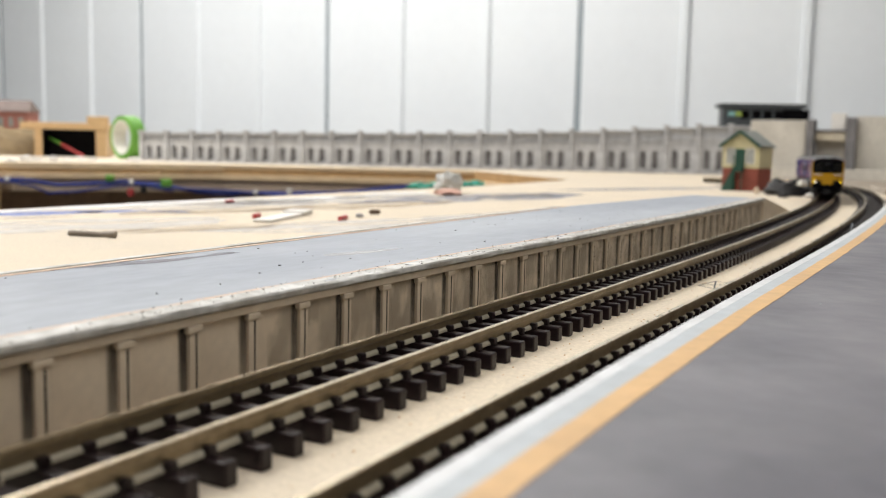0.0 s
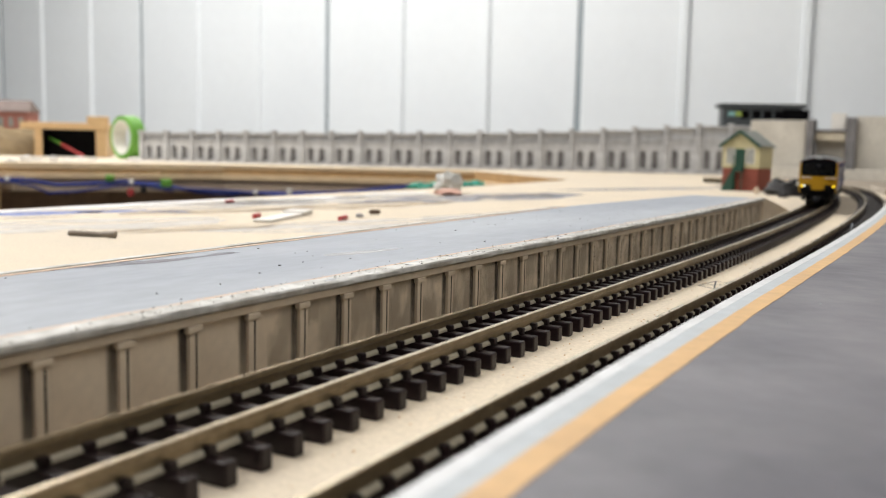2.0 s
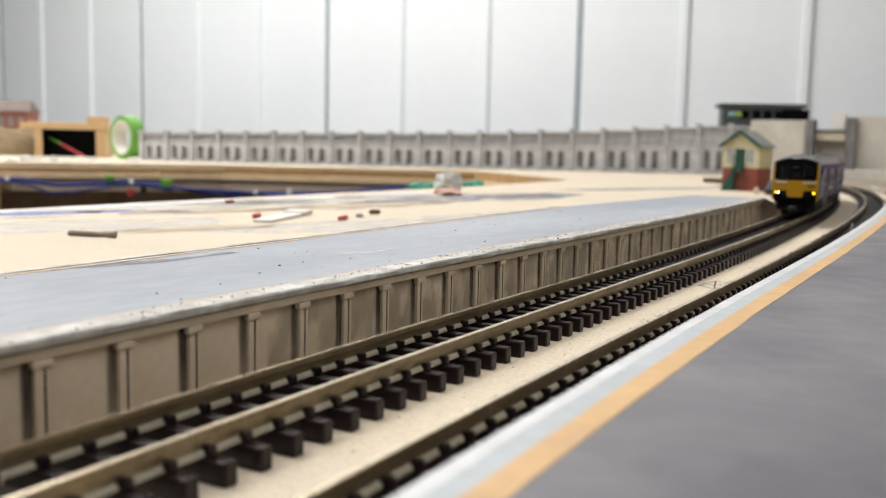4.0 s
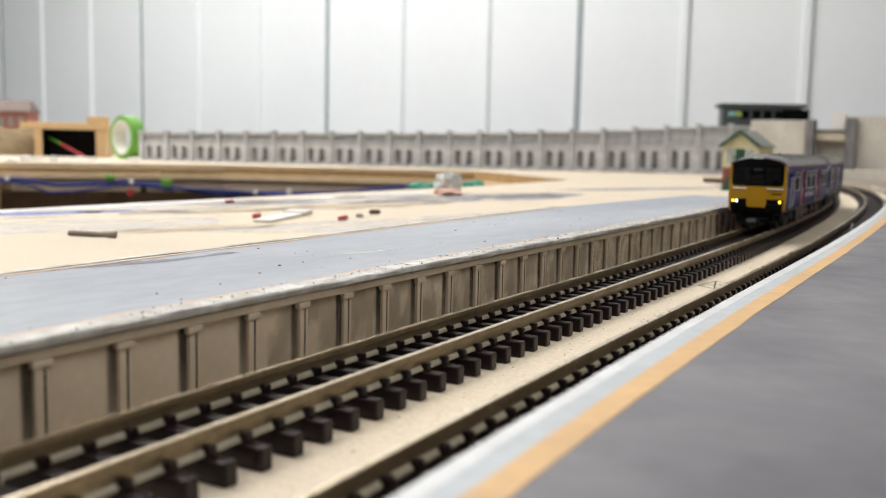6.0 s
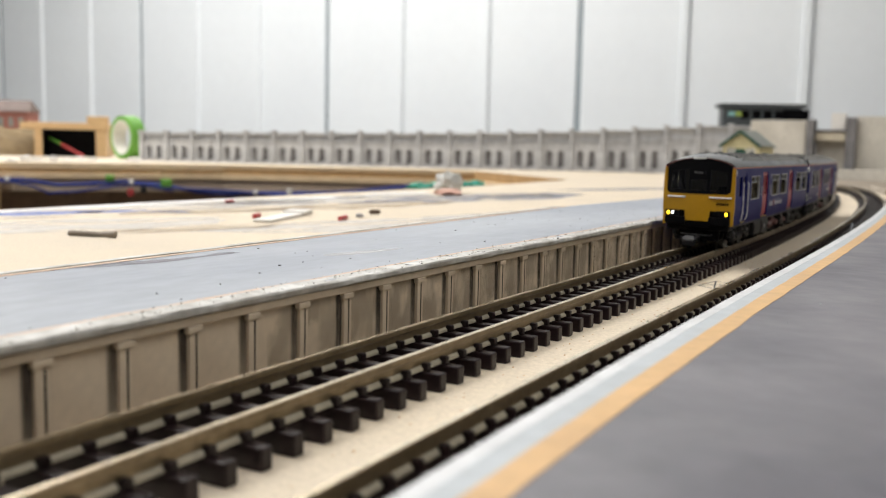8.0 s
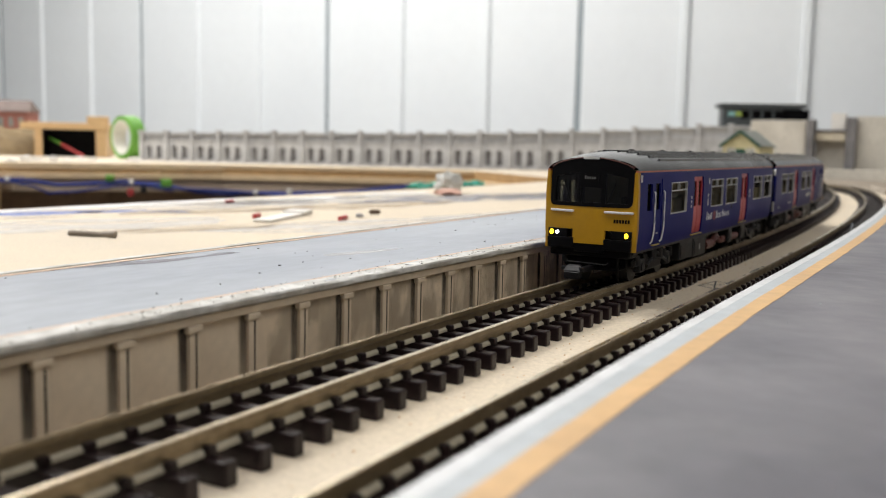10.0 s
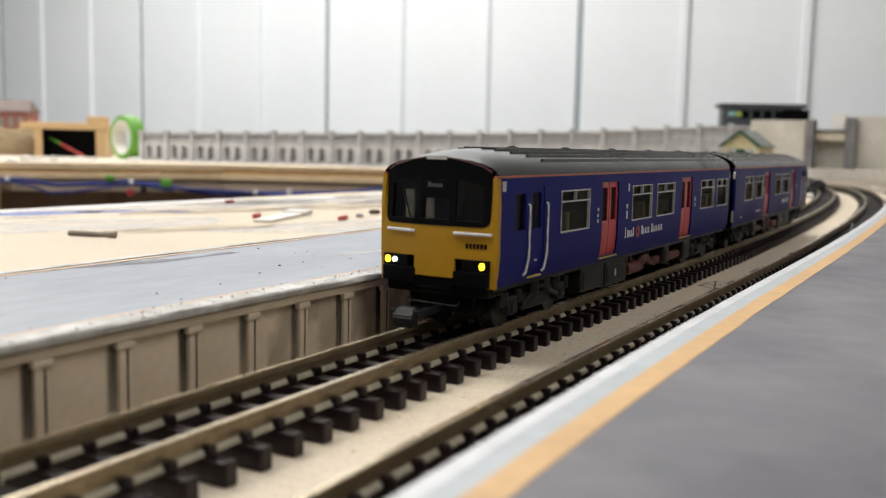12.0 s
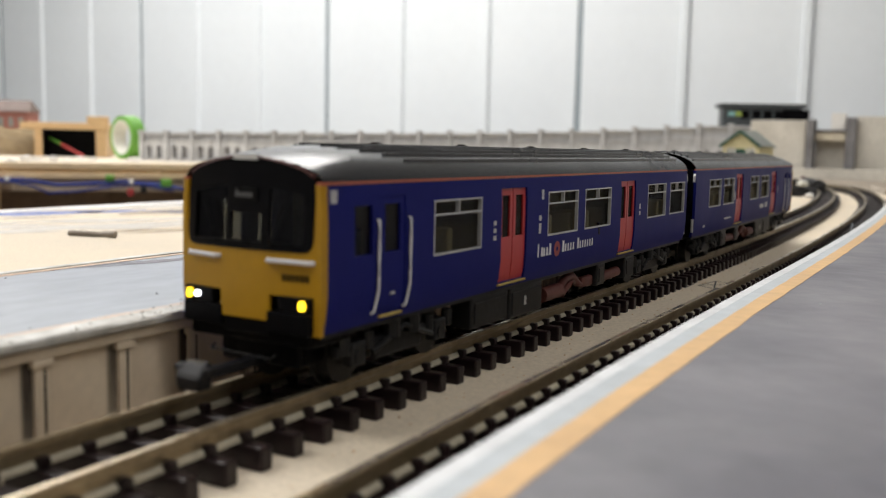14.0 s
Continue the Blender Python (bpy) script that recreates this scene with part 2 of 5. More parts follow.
def sweep(bm, profile, s0, s1, step=4.0, shift=0.0, closed=True, spread=None, jitter=0.0, lift=0.5):
    """Sweeps a profile of (off, z) along the track from s0 to s1; spread: extra offset of its first and last side at 280 mm."""
    mid = sum(q[0] for q in profile) / len(profile)
    n = max(2, int((s1 - s0) / step) + 1)
    rings = []
    for i in range(n):
        s = s0 + (s1 - s0) * i / (n - 1)
        ring = []
        for o, z in profile:
            more = spread[0 if o < mid else 1] * max(0, s - 60) / 220 if spread else 0
            wob = jitter * noise.noise(Vector((s * 0.13, o * 0.9, z * 0.9)))
            x, y, h = on_line(s, o + shift + more + wob)
            ring.append(bm.verts.new((x * MM, y * MM, (z + wob * lift) * MM)))
        rings.append(ring)
    m = len(profile)
    for a, b in zip(rings, rings[1:]):
        for k in range(m if closed else m - 1):
            bm.faces.new((a[k], a[(k + 1) % m], b[(k + 1) % m], b[k]))
    if closed:
        bm.faces.new(rings[0])
        bm.faces.new(rings[-1])


def beside(s, off, z=0.0, turn=0.0):
    x, y, h = on_line(s, off)
    return pose(x * MM, y * MM, z * MM, 0, 0, math.degrees(h) + turn)


Z_BOARD = -4.85
TRACK_GAP = 27.9     # between the two centre lines

# ---- the room ----
WALL_A = Vector((-3.986, 2.828, 0.0))   # first joint of the back wall
WALL_D = Vector((0.9989, -0.0471, 0.0)).normalized()


def room():
    """Back wall of insulated panels with ribs, plain walls that close the place, floor, ceiling, lamps."""
    turn = math.atan2(WALL_D.y, WALL_D.x)
    base = Matrix.Translation(WALL_A) @ Matrix.Rotation(turn, 4, "Z")
    wall = thing("wall_north", "white insulated wall panels with grey joints and pressed ribs", "wall", kind="structure", m=base)
    bm = bmesh.new()
    box(bm, -2500, 6500, 30, 130, -900, 1800)
    part("wall_core", bm, M_ROOM_WALL, wall)
    sheet = bmesh.new()
    box(sheet, 9, 991, 0, 32, -900, 1800, bevel=4)
    sheet = mesh_of("wall_panel", sheet, M_ROOM_WALL)
    joint = bmesh.new()
    box(joint, -9, 9, 5, 31, -900, 1800)
    joint = mesh_of("joint_strip", joint, M_ROOM_JOINT)
    rib = bmesh.new()
    v = [rib.verts.new(Vector((x, y, z)) * MM) for z in (-900, 1800) for x, y in ((-17, 1), (-9, -11), (9, -11), (17, 1))]
    for f in ((0, 1, 5, 4), (1, 2, 6, 5), (2, 3, 7, 6), (3, 0, 4, 7)):
        rib.faces.new([v[k] for k in f])
    rib = mesh_of("rib", rib, M_ROOM_WALL)
    for n in range(-2, 6):
        for name, me, x in (("wall_panel", sheet, 0), ("joint_strip", joint, 0), ("rib", rib, 332), ("rib", rib, 672)):
            ob = new(name, me)
            ob.parent = wall
            ob.location = ((n * 1000 + x) * MM, 0, 0)
            if n == 0 and name == "joint_strip":
                ob.location.x = 28 * MM
            if n == 0 and name == "wall_panel":   # the first sheet is narrower
                ob.scale.x = 0.972
                ob.location.x = 28 * MM
            if n == -1 and name == "wall_panel":
                ob.scale.x = 1.028
                ob.location.x = -1000 * MM
    # unseen walls; east and south are kept dark to cut reflections and fill
    for name, ext in (("wall_east", (1900, 2000, -1700, 3200)), ("wall_west", (-5600, -5500, -1700, 3600)), ("wall_south", (-5600, 2000, -1800, -1700))):
        bm = bmesh.new()
        box(bm, *ext, -900, 1800)
        tagged(part(name, bm, M_ROOM_WALL if name == "wall_west" else M_ROOM_DARK), "plain room wall out of view", "wall", kind="structure")
    bm = bmesh.new()
    box(bm, -5600, 2000, -1800, 3400, -960, -900)
    tagged(part("floor", bm, M_FLOOR), "grey concrete floor of the room", "floor", kind="structure")
    bm = bmesh.new()
    box(bm, -5600, 2000, -1800, 3400, 1800, 1860)
    tagged(part("ceiling", bm, M_CEIL), "plain white ceiling", "ceiling", kind="structure")
    for lx, ly, watts in LAMPS:
        light = thing("ceiling_light", "unseen white batten lamp with two lit tubes under the ceiling", "ceiling light", "room lights", m=pose(lx, ly, LAMP_Z))
        bm = bmesh.new()
        box(bm, -620, 620, -220, 220, 10, 60, bevel=6)
        box(bm, -20, 20, -20, 20, 58, 180)
        part("batten", bm, M_CEIL, light)
        for y in (-120, 120):
            bm = bmesh.new()
            tube(bm, [(-600, y, -8), (600, y, -8)], 13, 12)
            part("lamp_tube", bm, M_TUBE, light, "lit white tube")


HOLE = [(-300, -240), (-296, 185), (-292, 300), (-286, 452), (-276, 581), (-290, 840), (-505, 1042), (-819, 895), (-1000, 686), (-1300, 420), (-1300, -240)]


def baseboard():
    board = thing("baseboard", "bare cream fibreboard layout top on pine battens", "baseboard", kind="structure")
    bm = bmesh.new()
    z = (Z_BOARD * MM, (Z_BOARD - 12) * MM)
    outer = [(-2600, -700), (900, -700), (900, 1560), (-2600, 1560)]
    rim = [[], []]
    for k in (0, 1):
        vo = [bm.verts.new((x * MM, y * MM, z[k])) for x, y in outer]
        vh = [bm.verts.new((x * MM, y * MM, z[k])) for x, y in HOLE]
        es = [bm.edges.new((r[i], r[(i + 1) % len(r)])) for r in (vo, vh) for i in range(len(r))]
        bmesh.ops.triangle_fill(bm, use_beauty=True, edges=es)
        rim[k] = (vo, vh)
    for a, b in zip(rim[0], rim[1]):
        for i in range(len(a)):
            bm.faces.new((a[i], a[(i + 1) % len(a)], b[(i + 1) % len(a)], b[i]))
    top = part("board_top", bm, M_BOARD, board)
    top.data.materials.append(M_BOARD_EDGE)
    for f in top.data.polygons:
        f.material_index = 0 if abs(f.normal.z) > 0.5 else 1
    # battens under the rim of the opening
    for (xa, ya), (xb, yb) in zip(HOLE, HOLE[1:] + HOLE[:1]):
        d = Vector((xb - xa, yb - ya))
        bm = bmesh.new()
        place = pose(xa * MM, ya * MM, 0, 0, 0, math.degrees(math.atan2(d.y, d.x)))
        box(bm, -14, d.length + 14, -22, 3, Z_BOARD - 20, Z_BOARD - 12.2 - 0.3 * (xa % 2), bevel=1)
        ob = part("batten", bm, M_PALE_TIMBER, board, "pale pine batten under the board's edge")
        ob.matrix_basis = place
        bm = bmesh.new()
        box(bm, -14, d.length + 14, -22, -4, Z_BOARD - 37, Z_BOARD - 20.2 - 0.3 * (xa % 2), bevel=1)
        ob = part("apron", bm, M_PLY, board, "grey-beige plywood apron")
        ob.matrix_basis = place
    for k, tall in ((6, 4.5), (7, 7.5), (8, 7.5)):
        (xa, ya), (xb, yb) = HOLE[k], HOLE[k + 1]
        d = Vector((xb - xa, yb - ya))
        bm = bmesh.new()
        box(bm, -2, d.length + 2, 0.2, 1.4, Z_BOARD - tall, Z_BOARD + 0.5, bevel=0.4)
        ob = part("fascia_strip", bm, M_PALE_TIMBER, board, "pale timber strip along the board's rim")
        ob.matrix_basis = pose(xa * MM, ya * MM, 0, 0, 0, math.degrees(math.atan2(d.y, d.x)))
    # skirt board hanging behind the opening
    for (xa, ya), (xb, yb) in zip(HOLE[6:9], HOLE[7:10]):
        d = Vector((xb - xa, yb - ya))
        bm = bmesh.new()
        box(bm, -120, d.length + 120, -70, -64, -890, Z_BOARD - 37.5)
        ob = part("skirt_board", bm, M_HARDBOARD, board, "brown hardboard skirt under the board")
        ob.matrix_basis = pose(xa * MM, ya * MM, 0, 0, 0, math.degrees(math.atan2(d.y, d.x)))
    for x, y in ((-1010, 655), (-320, -150), (-330, 620), (-560, 1075), (-2400, -500), (700, -500), (700, 1400), (-2400, 1400)):
        bm = bmesh.new()
        box(bm, x - 22, x + 22, y - 22, y + 22, -900, Z_BOARD - 12.5, bevel=1)
        part("leg", bm, M_TIMBER, board)


RAIL = [(-0.42, 0.0), (-0.50, -0.08), (-0.54, -0.65), (-0.30, -0.82), (-0.30, -1.85), (0.30, -1.85), (0.30, -0.82), (0.54, -0.65), (0.50, -0.08), (0.42, 0.0)]
FOOT = [(-0.31, -1.75), (-0.70, -2.02), (-0.74, -2.35), (0.74, -2.35), (0.70, -2.02), (0.31, -1.75)]
SLEEPER_0 = -11.75


def sleeper_places(s0, s1):
    """Middles of the sleepers along the track; the flexible track is drawn together slightly past its straight part."""
    def gap(s):
        return float(np.interp(s, (-11.0, 113.0), (4.98, 4.53)))
    places, s = [], SLEEPER_0
    while s < s1:
        places.append(s)
        s += gap(s)
    s = SLEEPER_0 - gap(SLEEPER_0)
    while s > s0:
        places.append(s)
        s -= gap(s)
    return sorted(places)


def sleeper_mesh():
    bm = bmesh.new()
    box(bm, -8.5, 8.5, -0.84, 0.84, Z_BOARD, -2.45, bevel=0.24)
    for side in (-5, 5):
        for o in (-0.85, 0.85):
            box(bm, side + o - 0.5, side + o + 0.5, -0.55, 0.55, -2.5, -1.42, bevel=0.16)
    return mesh_of("sleeper", bm, M_SLEEPER)


def railway(shift, s0, s1, me, label, phase=0.0):
    track = thing("railway_track", label, "railway track", "parallel tracks")
    for o in (-5.0, 5.0):
        bm = bmesh.new()
        sweep(bm, RAIL, s0, s1, 4.0, shift + o)
        rail = smooth(part("rail", bm, M_RAIL, track), 30)
        bm = bmesh.new()
        sweep(bm, FOOT, s0, s1, 4.0, shift + o)
        bm2 = bmesh.new()
        sweep(bm2, [(-0.40, -0.05), (-0.36, 0.03), (0.36, 0.03), (0.40, -0.05)], s0, s1, 4.0, shift + o)
        part("rail_head", bm2, M_RAIL_HEAD, rail, "polished rail head")
        part("rail_foot", bm, M_RAIL_FOOT, rail, "bare nickel rail foot")
    for s in sleeper_places(s0 + 2, s1 - 2):
        ob = new("sleeper", me)
        ob.parent = track
        ob.matrix_basis = beside(s + phase, shift, 0, random.uniform(-0.6, 0.6))


Z_PLAT, EDGE = 6.82, -12.63
RAMP_0, RAMP_1 = 355.0, 458.0     # the ramp at the far platform's end


def pier_places():
    """Where the pilasters of the far platform's wall stand along the track."""
    s, out = -14.2 - 12 * 10.4, []
    while s < RAMP_0 - 4:
        out.append(s)
        s += float(np.interp(s, (-14, 60, 130, 165, 200), (10.4, 10.15, 9.55, 9.75, 10.05)))
    return out


def far_platform():
    plat = thing("platform", "grey-painted model platform with pilastered cream side wall", "railway platform")
    back = -52.5
    # body, narrower towards its ramp
    bm = bmesh.new()
    ends = [(-150, back), (230, back), (RAMP_0, -41.0), (RAMP_1, -31.0)]
    left = []
    for s, o in ends:
        x, y, h = on_line(s, 0)
        left.append((o, y))
    rows = []
    for i in range(70):
        s = -150 + (RAMP_1 + 150) * i / 69
        x, y, h = on_line(s, EDGE - 1.4)
        bx = np.interp(y, [q[1] for q in left], [q[0] for q in left])
        zt = Z_PLAT if s < RAMP_0 else Z_PLAT - (s - RAMP_0) / (RAMP_1 - RAMP_0) * (Z_PLAT - Z_BOARD - 0.4)
        rows.append([bm.verts.new((a * MM, y * MM, b * MM)) for a, b in ((x, Z_BOARD), (x, zt), (bx, zt), (bx, Z_BOARD))])
    for a, b in zip(rows, rows[1:]):
        for k in range(4):
            bm.faces.new((a[k], a[(k + 1) % 4], b[(k + 1) % 4], b[k]))
    bm.faces.new(rows[0])
    bm.faces.new(rows[-1])
    part("platform_top", bm, M_PLAT_L, plat)
    # coping along the edge, with a lip
    bm = bmesh.new()
    sweep(bm, [(EDGE - 3.2, Z_PLAT - 0.3), (EDGE - 3.2, Z_PLAT + 0.10), (EDGE - 0.25, Z_PLAT + 0.05), (EDGE, Z_PLAT - 0.2), (EDGE - 0.05, Z_PLAT - 0.75), (EDGE - 0.35, Z_PLAT - 0.85), (EDGE - 0.35, Z_PLAT - 1.0), (EDGE - 1.3, Z_PLAT - 1.15)], -150, RAMP_0, 1.2, jitter=0.36)
    smooth(part("coping", bm, M_WHITE_EDGE, plat, "white-painted platform edge"), 35)
    bm = bmesh.new()
    sweep(bm, [(EDGE - 4.1, Z_PLAT), (EDGE - 4.1, Z_PLAT + 0.06), (EDGE - 3.25, Z_PLAT + 0.07), (EDGE - 3.25, Z_PLAT)], -150, RAMP_0, 1.5, jitter=0.45, lift=0.05)
    part("painted_line", bm, M_CREAM, plat, "faded cream safety line")
    # wall below the coping: frieze, plinth, panels and pilasters
    bm = bmesh.new()
    sweep(bm, [(EDGE - 2, Z_PLAT - 1.1), (EDGE - 0.55, Z_PLAT - 1.12), (EDGE - 0.6, Z_PLAT - 2.1), (EDGE - 1.05, Z_PLAT - 2.3), (EDGE - 2, Z_PLAT - 2.3)], -150, RAMP_0 + 1, 5)
    part("frieze", bm, M_STONE, plat)
    panel = bmesh.new()
    box(panel, -1.6, -1.35, -5.02, 5.02, Z_BOARD, Z_PLAT - 2.2)
    panel = mesh_of("wall_panel", panel, M_STONE)
    pier = bmesh.new()
    box(pier, -1.5, -0.75, -1.0, 0.0, Z_BOARD, Z_PLAT - 3.0, bevel=0.15)
    box(pier, -1.5, -0.8, 0.28, 0.8, Z_BOARD, Z_PLAT - 3.0, bevel=0.1)
    box(pier, -1.5, -0.5, -1.35, 1.1, Z_PLAT - 3.1, Z_PLAT - 2.2, bevel=0.2)
    pier = mesh_of("pilaster", pier, M_STONE)
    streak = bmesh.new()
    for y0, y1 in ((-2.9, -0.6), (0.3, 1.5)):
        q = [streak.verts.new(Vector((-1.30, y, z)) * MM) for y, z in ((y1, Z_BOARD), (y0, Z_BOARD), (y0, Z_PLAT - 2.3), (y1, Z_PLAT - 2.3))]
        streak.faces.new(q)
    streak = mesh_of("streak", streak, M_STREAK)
    # dark bar that fills the slot between the two shafts
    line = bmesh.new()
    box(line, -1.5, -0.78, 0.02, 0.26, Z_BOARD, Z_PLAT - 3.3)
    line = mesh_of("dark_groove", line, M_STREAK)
    # sloping side wall of the ramp
    bm = bmesh.new()
    rows = []
    for i in range(16):
        s = RAMP_0 + 0.5 + (RAMP_1 - RAMP_0 - 2) * i / 15
        zt = Z_PLAT - (s - RAMP_0) / (RAMP_1 - RAMP_0) * (Z_PLAT - Z_BOARD - 0.5) + 0.25
        rows.append([bm.verts.new(Vector((*on_line(s, o)[:2], z)) * MM) for o, z in ((EDGE - 1.45, Z_BOARD), (EDGE - 0.7, Z_BOARD), (EDGE - 0.7, zt), (EDGE - 1.45, zt))])
    for a, b in zip(rows, rows[1:]):
        for k in range(4):
            bm.faces.new((a[k], a[(k + 1) % 4], b[(k + 1) % 4], b[k]))
    bm.faces.new(rows[0])
    bm.faces.new(rows[-1])
    part("ramp_wall", bm, M_STONE, plat)
    wave = [(-150 + 4 * k, 0.14 * noise.noise(Vector((k * 0.31, 0, 0))) + 0.1 * noise.noise(Vector((k * 1.3, 4, 0)))) for k in range(94)]
    bm = bmesh.new()
    loft(bm, [[(-54.9 + w, y, Z_BOARD), (-54.9 + w, y, Z_PLAT + 0.22 + w), (-53.3 + w, y, Z_PLAT + 0.22 + w), (-53.3 + w, y, Z_BOARD)] for y, w in wave])
    part("back_edging", bm, M_WHITE_EDGE, plat, "chipped white card edging")
    bm = bmesh.new()
    loft(bm, [[(-53.0, y, Z_PLAT - 0.2), (-53.0, y, Z_PLAT + 0.09), (-51.8 + 2 * w, y, Z_PLAT + 0.09), (-51.8 + 2 * w, y, Z_PLAT - 0.2)] for y, w in wave])
    part("back_line", bm, M_CREAM, plat, "faded ochre line along the back edge")
    for s in pier_places():
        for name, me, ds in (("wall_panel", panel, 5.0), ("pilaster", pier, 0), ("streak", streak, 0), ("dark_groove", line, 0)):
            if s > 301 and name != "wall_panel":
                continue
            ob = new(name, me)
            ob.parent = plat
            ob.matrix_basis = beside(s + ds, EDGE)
    return plat


def near_platform():
    plat = thing("platform", "grey-painted model platform with white edge and ochre line", "railway platform")
    q, z = 35.13, 5.2
    bm = bmesh.new()
    sweep(bm, [(q + 0.9, Z_BOARD), (q + 0.9, z - 0.02), (q + 300, z - 0.02), (q + 300, Z_BOARD)], -158, 420, 8)
    part("platform_top", bm, M_PLAT_R, plat)
    for name, a, b, dz, m, lab in (("coping", 0.2, 1.85, 0.05, M_WHITE_KERB, "white-painted edge"), ("painted_band", 1.85, 3.85, 0.03, M_PALE_EDGE, "pale blue-grey band"), ("painted_line", 3.85, 6.4, 0.045, M_ORANGE, "ochre safety line")):
        bm = bmesh.new()
        lip = 1.2 if a < 1 else 0.0
        sweep(bm, [(q + a, z - 0.02 - lip), (q + a, z + dz - 0.12 * (a < 1)), (q + a + 0.15, z + dz), (q + b, z + dz), (q + b, z - 0.02)], -158, 420, 2.0, jitter=(0.12 if a < 1 else 0.17), lift=0.04, spread=(-0.3 if a < 3 else -0.4, -0.3 if a < 1 else -0.4))
        part(name, bm, m, plat, lab)
    bm = bmesh.new()
    sweep(bm, [(q + 0.5, Z_BOARD), (q + 0.5, z - 1.4), (q + 0.92, z - 1.4), (q + 0.92, Z_BOARD)], -158, 420, 5)
    part("side_wall", bm, M_STONE, plat)


def streak_material():
    """Run-off stain: densest beside the pilaster, ragged towards its foot; groove bars share it."""
    m = mat("weather_streak_and_groove", (0.055, 0.040, 0.028), 0.8, var=0.3, scale=900, coarse=200)
    nt = m.node_tree
    b = nt.nodes["Principled BSDF"]
    co = nt.nodes.new("ShaderNodeTexCoord")
    mp = nt.nodes.new("ShaderNodeMapping")
    mp.inputs["Scale"].default_value = (1, 3, 0.35)
    nz = nt.nodes.new("ShaderNodeTexNoise")
    nz.inputs["Scale"].default_value = 420
    info = nt.nodes.new("ShaderNodeObjectInfo")
    add = nt.nodes.new("ShaderNodeVectorMath")
    nt.links.new(co.outputs["Object"], mp.inputs[0])
    nt.links.new(mp.outputs[0], add.inputs[0])
    nt.links.new(info.outputs["Random"], add.inputs[1])
    nt.links.new(add.outputs[0], nz.inputs["Vector"])
    sep = nt.nodes.new("ShaderNodeSeparateXYZ")
    nt.links.new(co.outputs["Object"], sep.inputs[0])

    def ramp(source, a, b2, lo, hi):
        r = nt.nodes.new("ShaderNodeMapRange")
        r.interpolation_type = "SMOOTHSTEP"
        for k, v in enumerate((a, b2, lo, hi)):
            r.inputs[k + 1].default_value = v
        nt.links.new(source, r.inputs[0])
        return r.outputs[0]

    def times(p, q):
        n = nt.nodes.new("ShaderNodeMath")
        n.operation = "MULTIPLY"
        nt.links.new(p, n.inputs[0])
        nt.links.new(q, n.inputs[1])
        return n.outputs[0]

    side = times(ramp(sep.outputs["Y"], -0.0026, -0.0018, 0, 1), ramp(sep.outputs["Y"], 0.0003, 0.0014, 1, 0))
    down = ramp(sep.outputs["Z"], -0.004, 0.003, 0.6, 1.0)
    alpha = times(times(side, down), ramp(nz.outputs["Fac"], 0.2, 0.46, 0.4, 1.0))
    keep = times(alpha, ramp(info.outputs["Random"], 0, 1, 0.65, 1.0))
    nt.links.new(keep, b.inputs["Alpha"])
    return m


M_STREAK = streak_material()
room()
baseboard()
SLEEPER = sleeper_mesh()
railway(0.0, -130, 985, SLEEPER, "brown plastic sleepered track the train runs on")
railway(TRACK_GAP, -130, 985, SLEEPER, "brown plastic sleepered track beside the near platform", 2.05)
FAR_PLATFORM = far_platform()
near_platform()


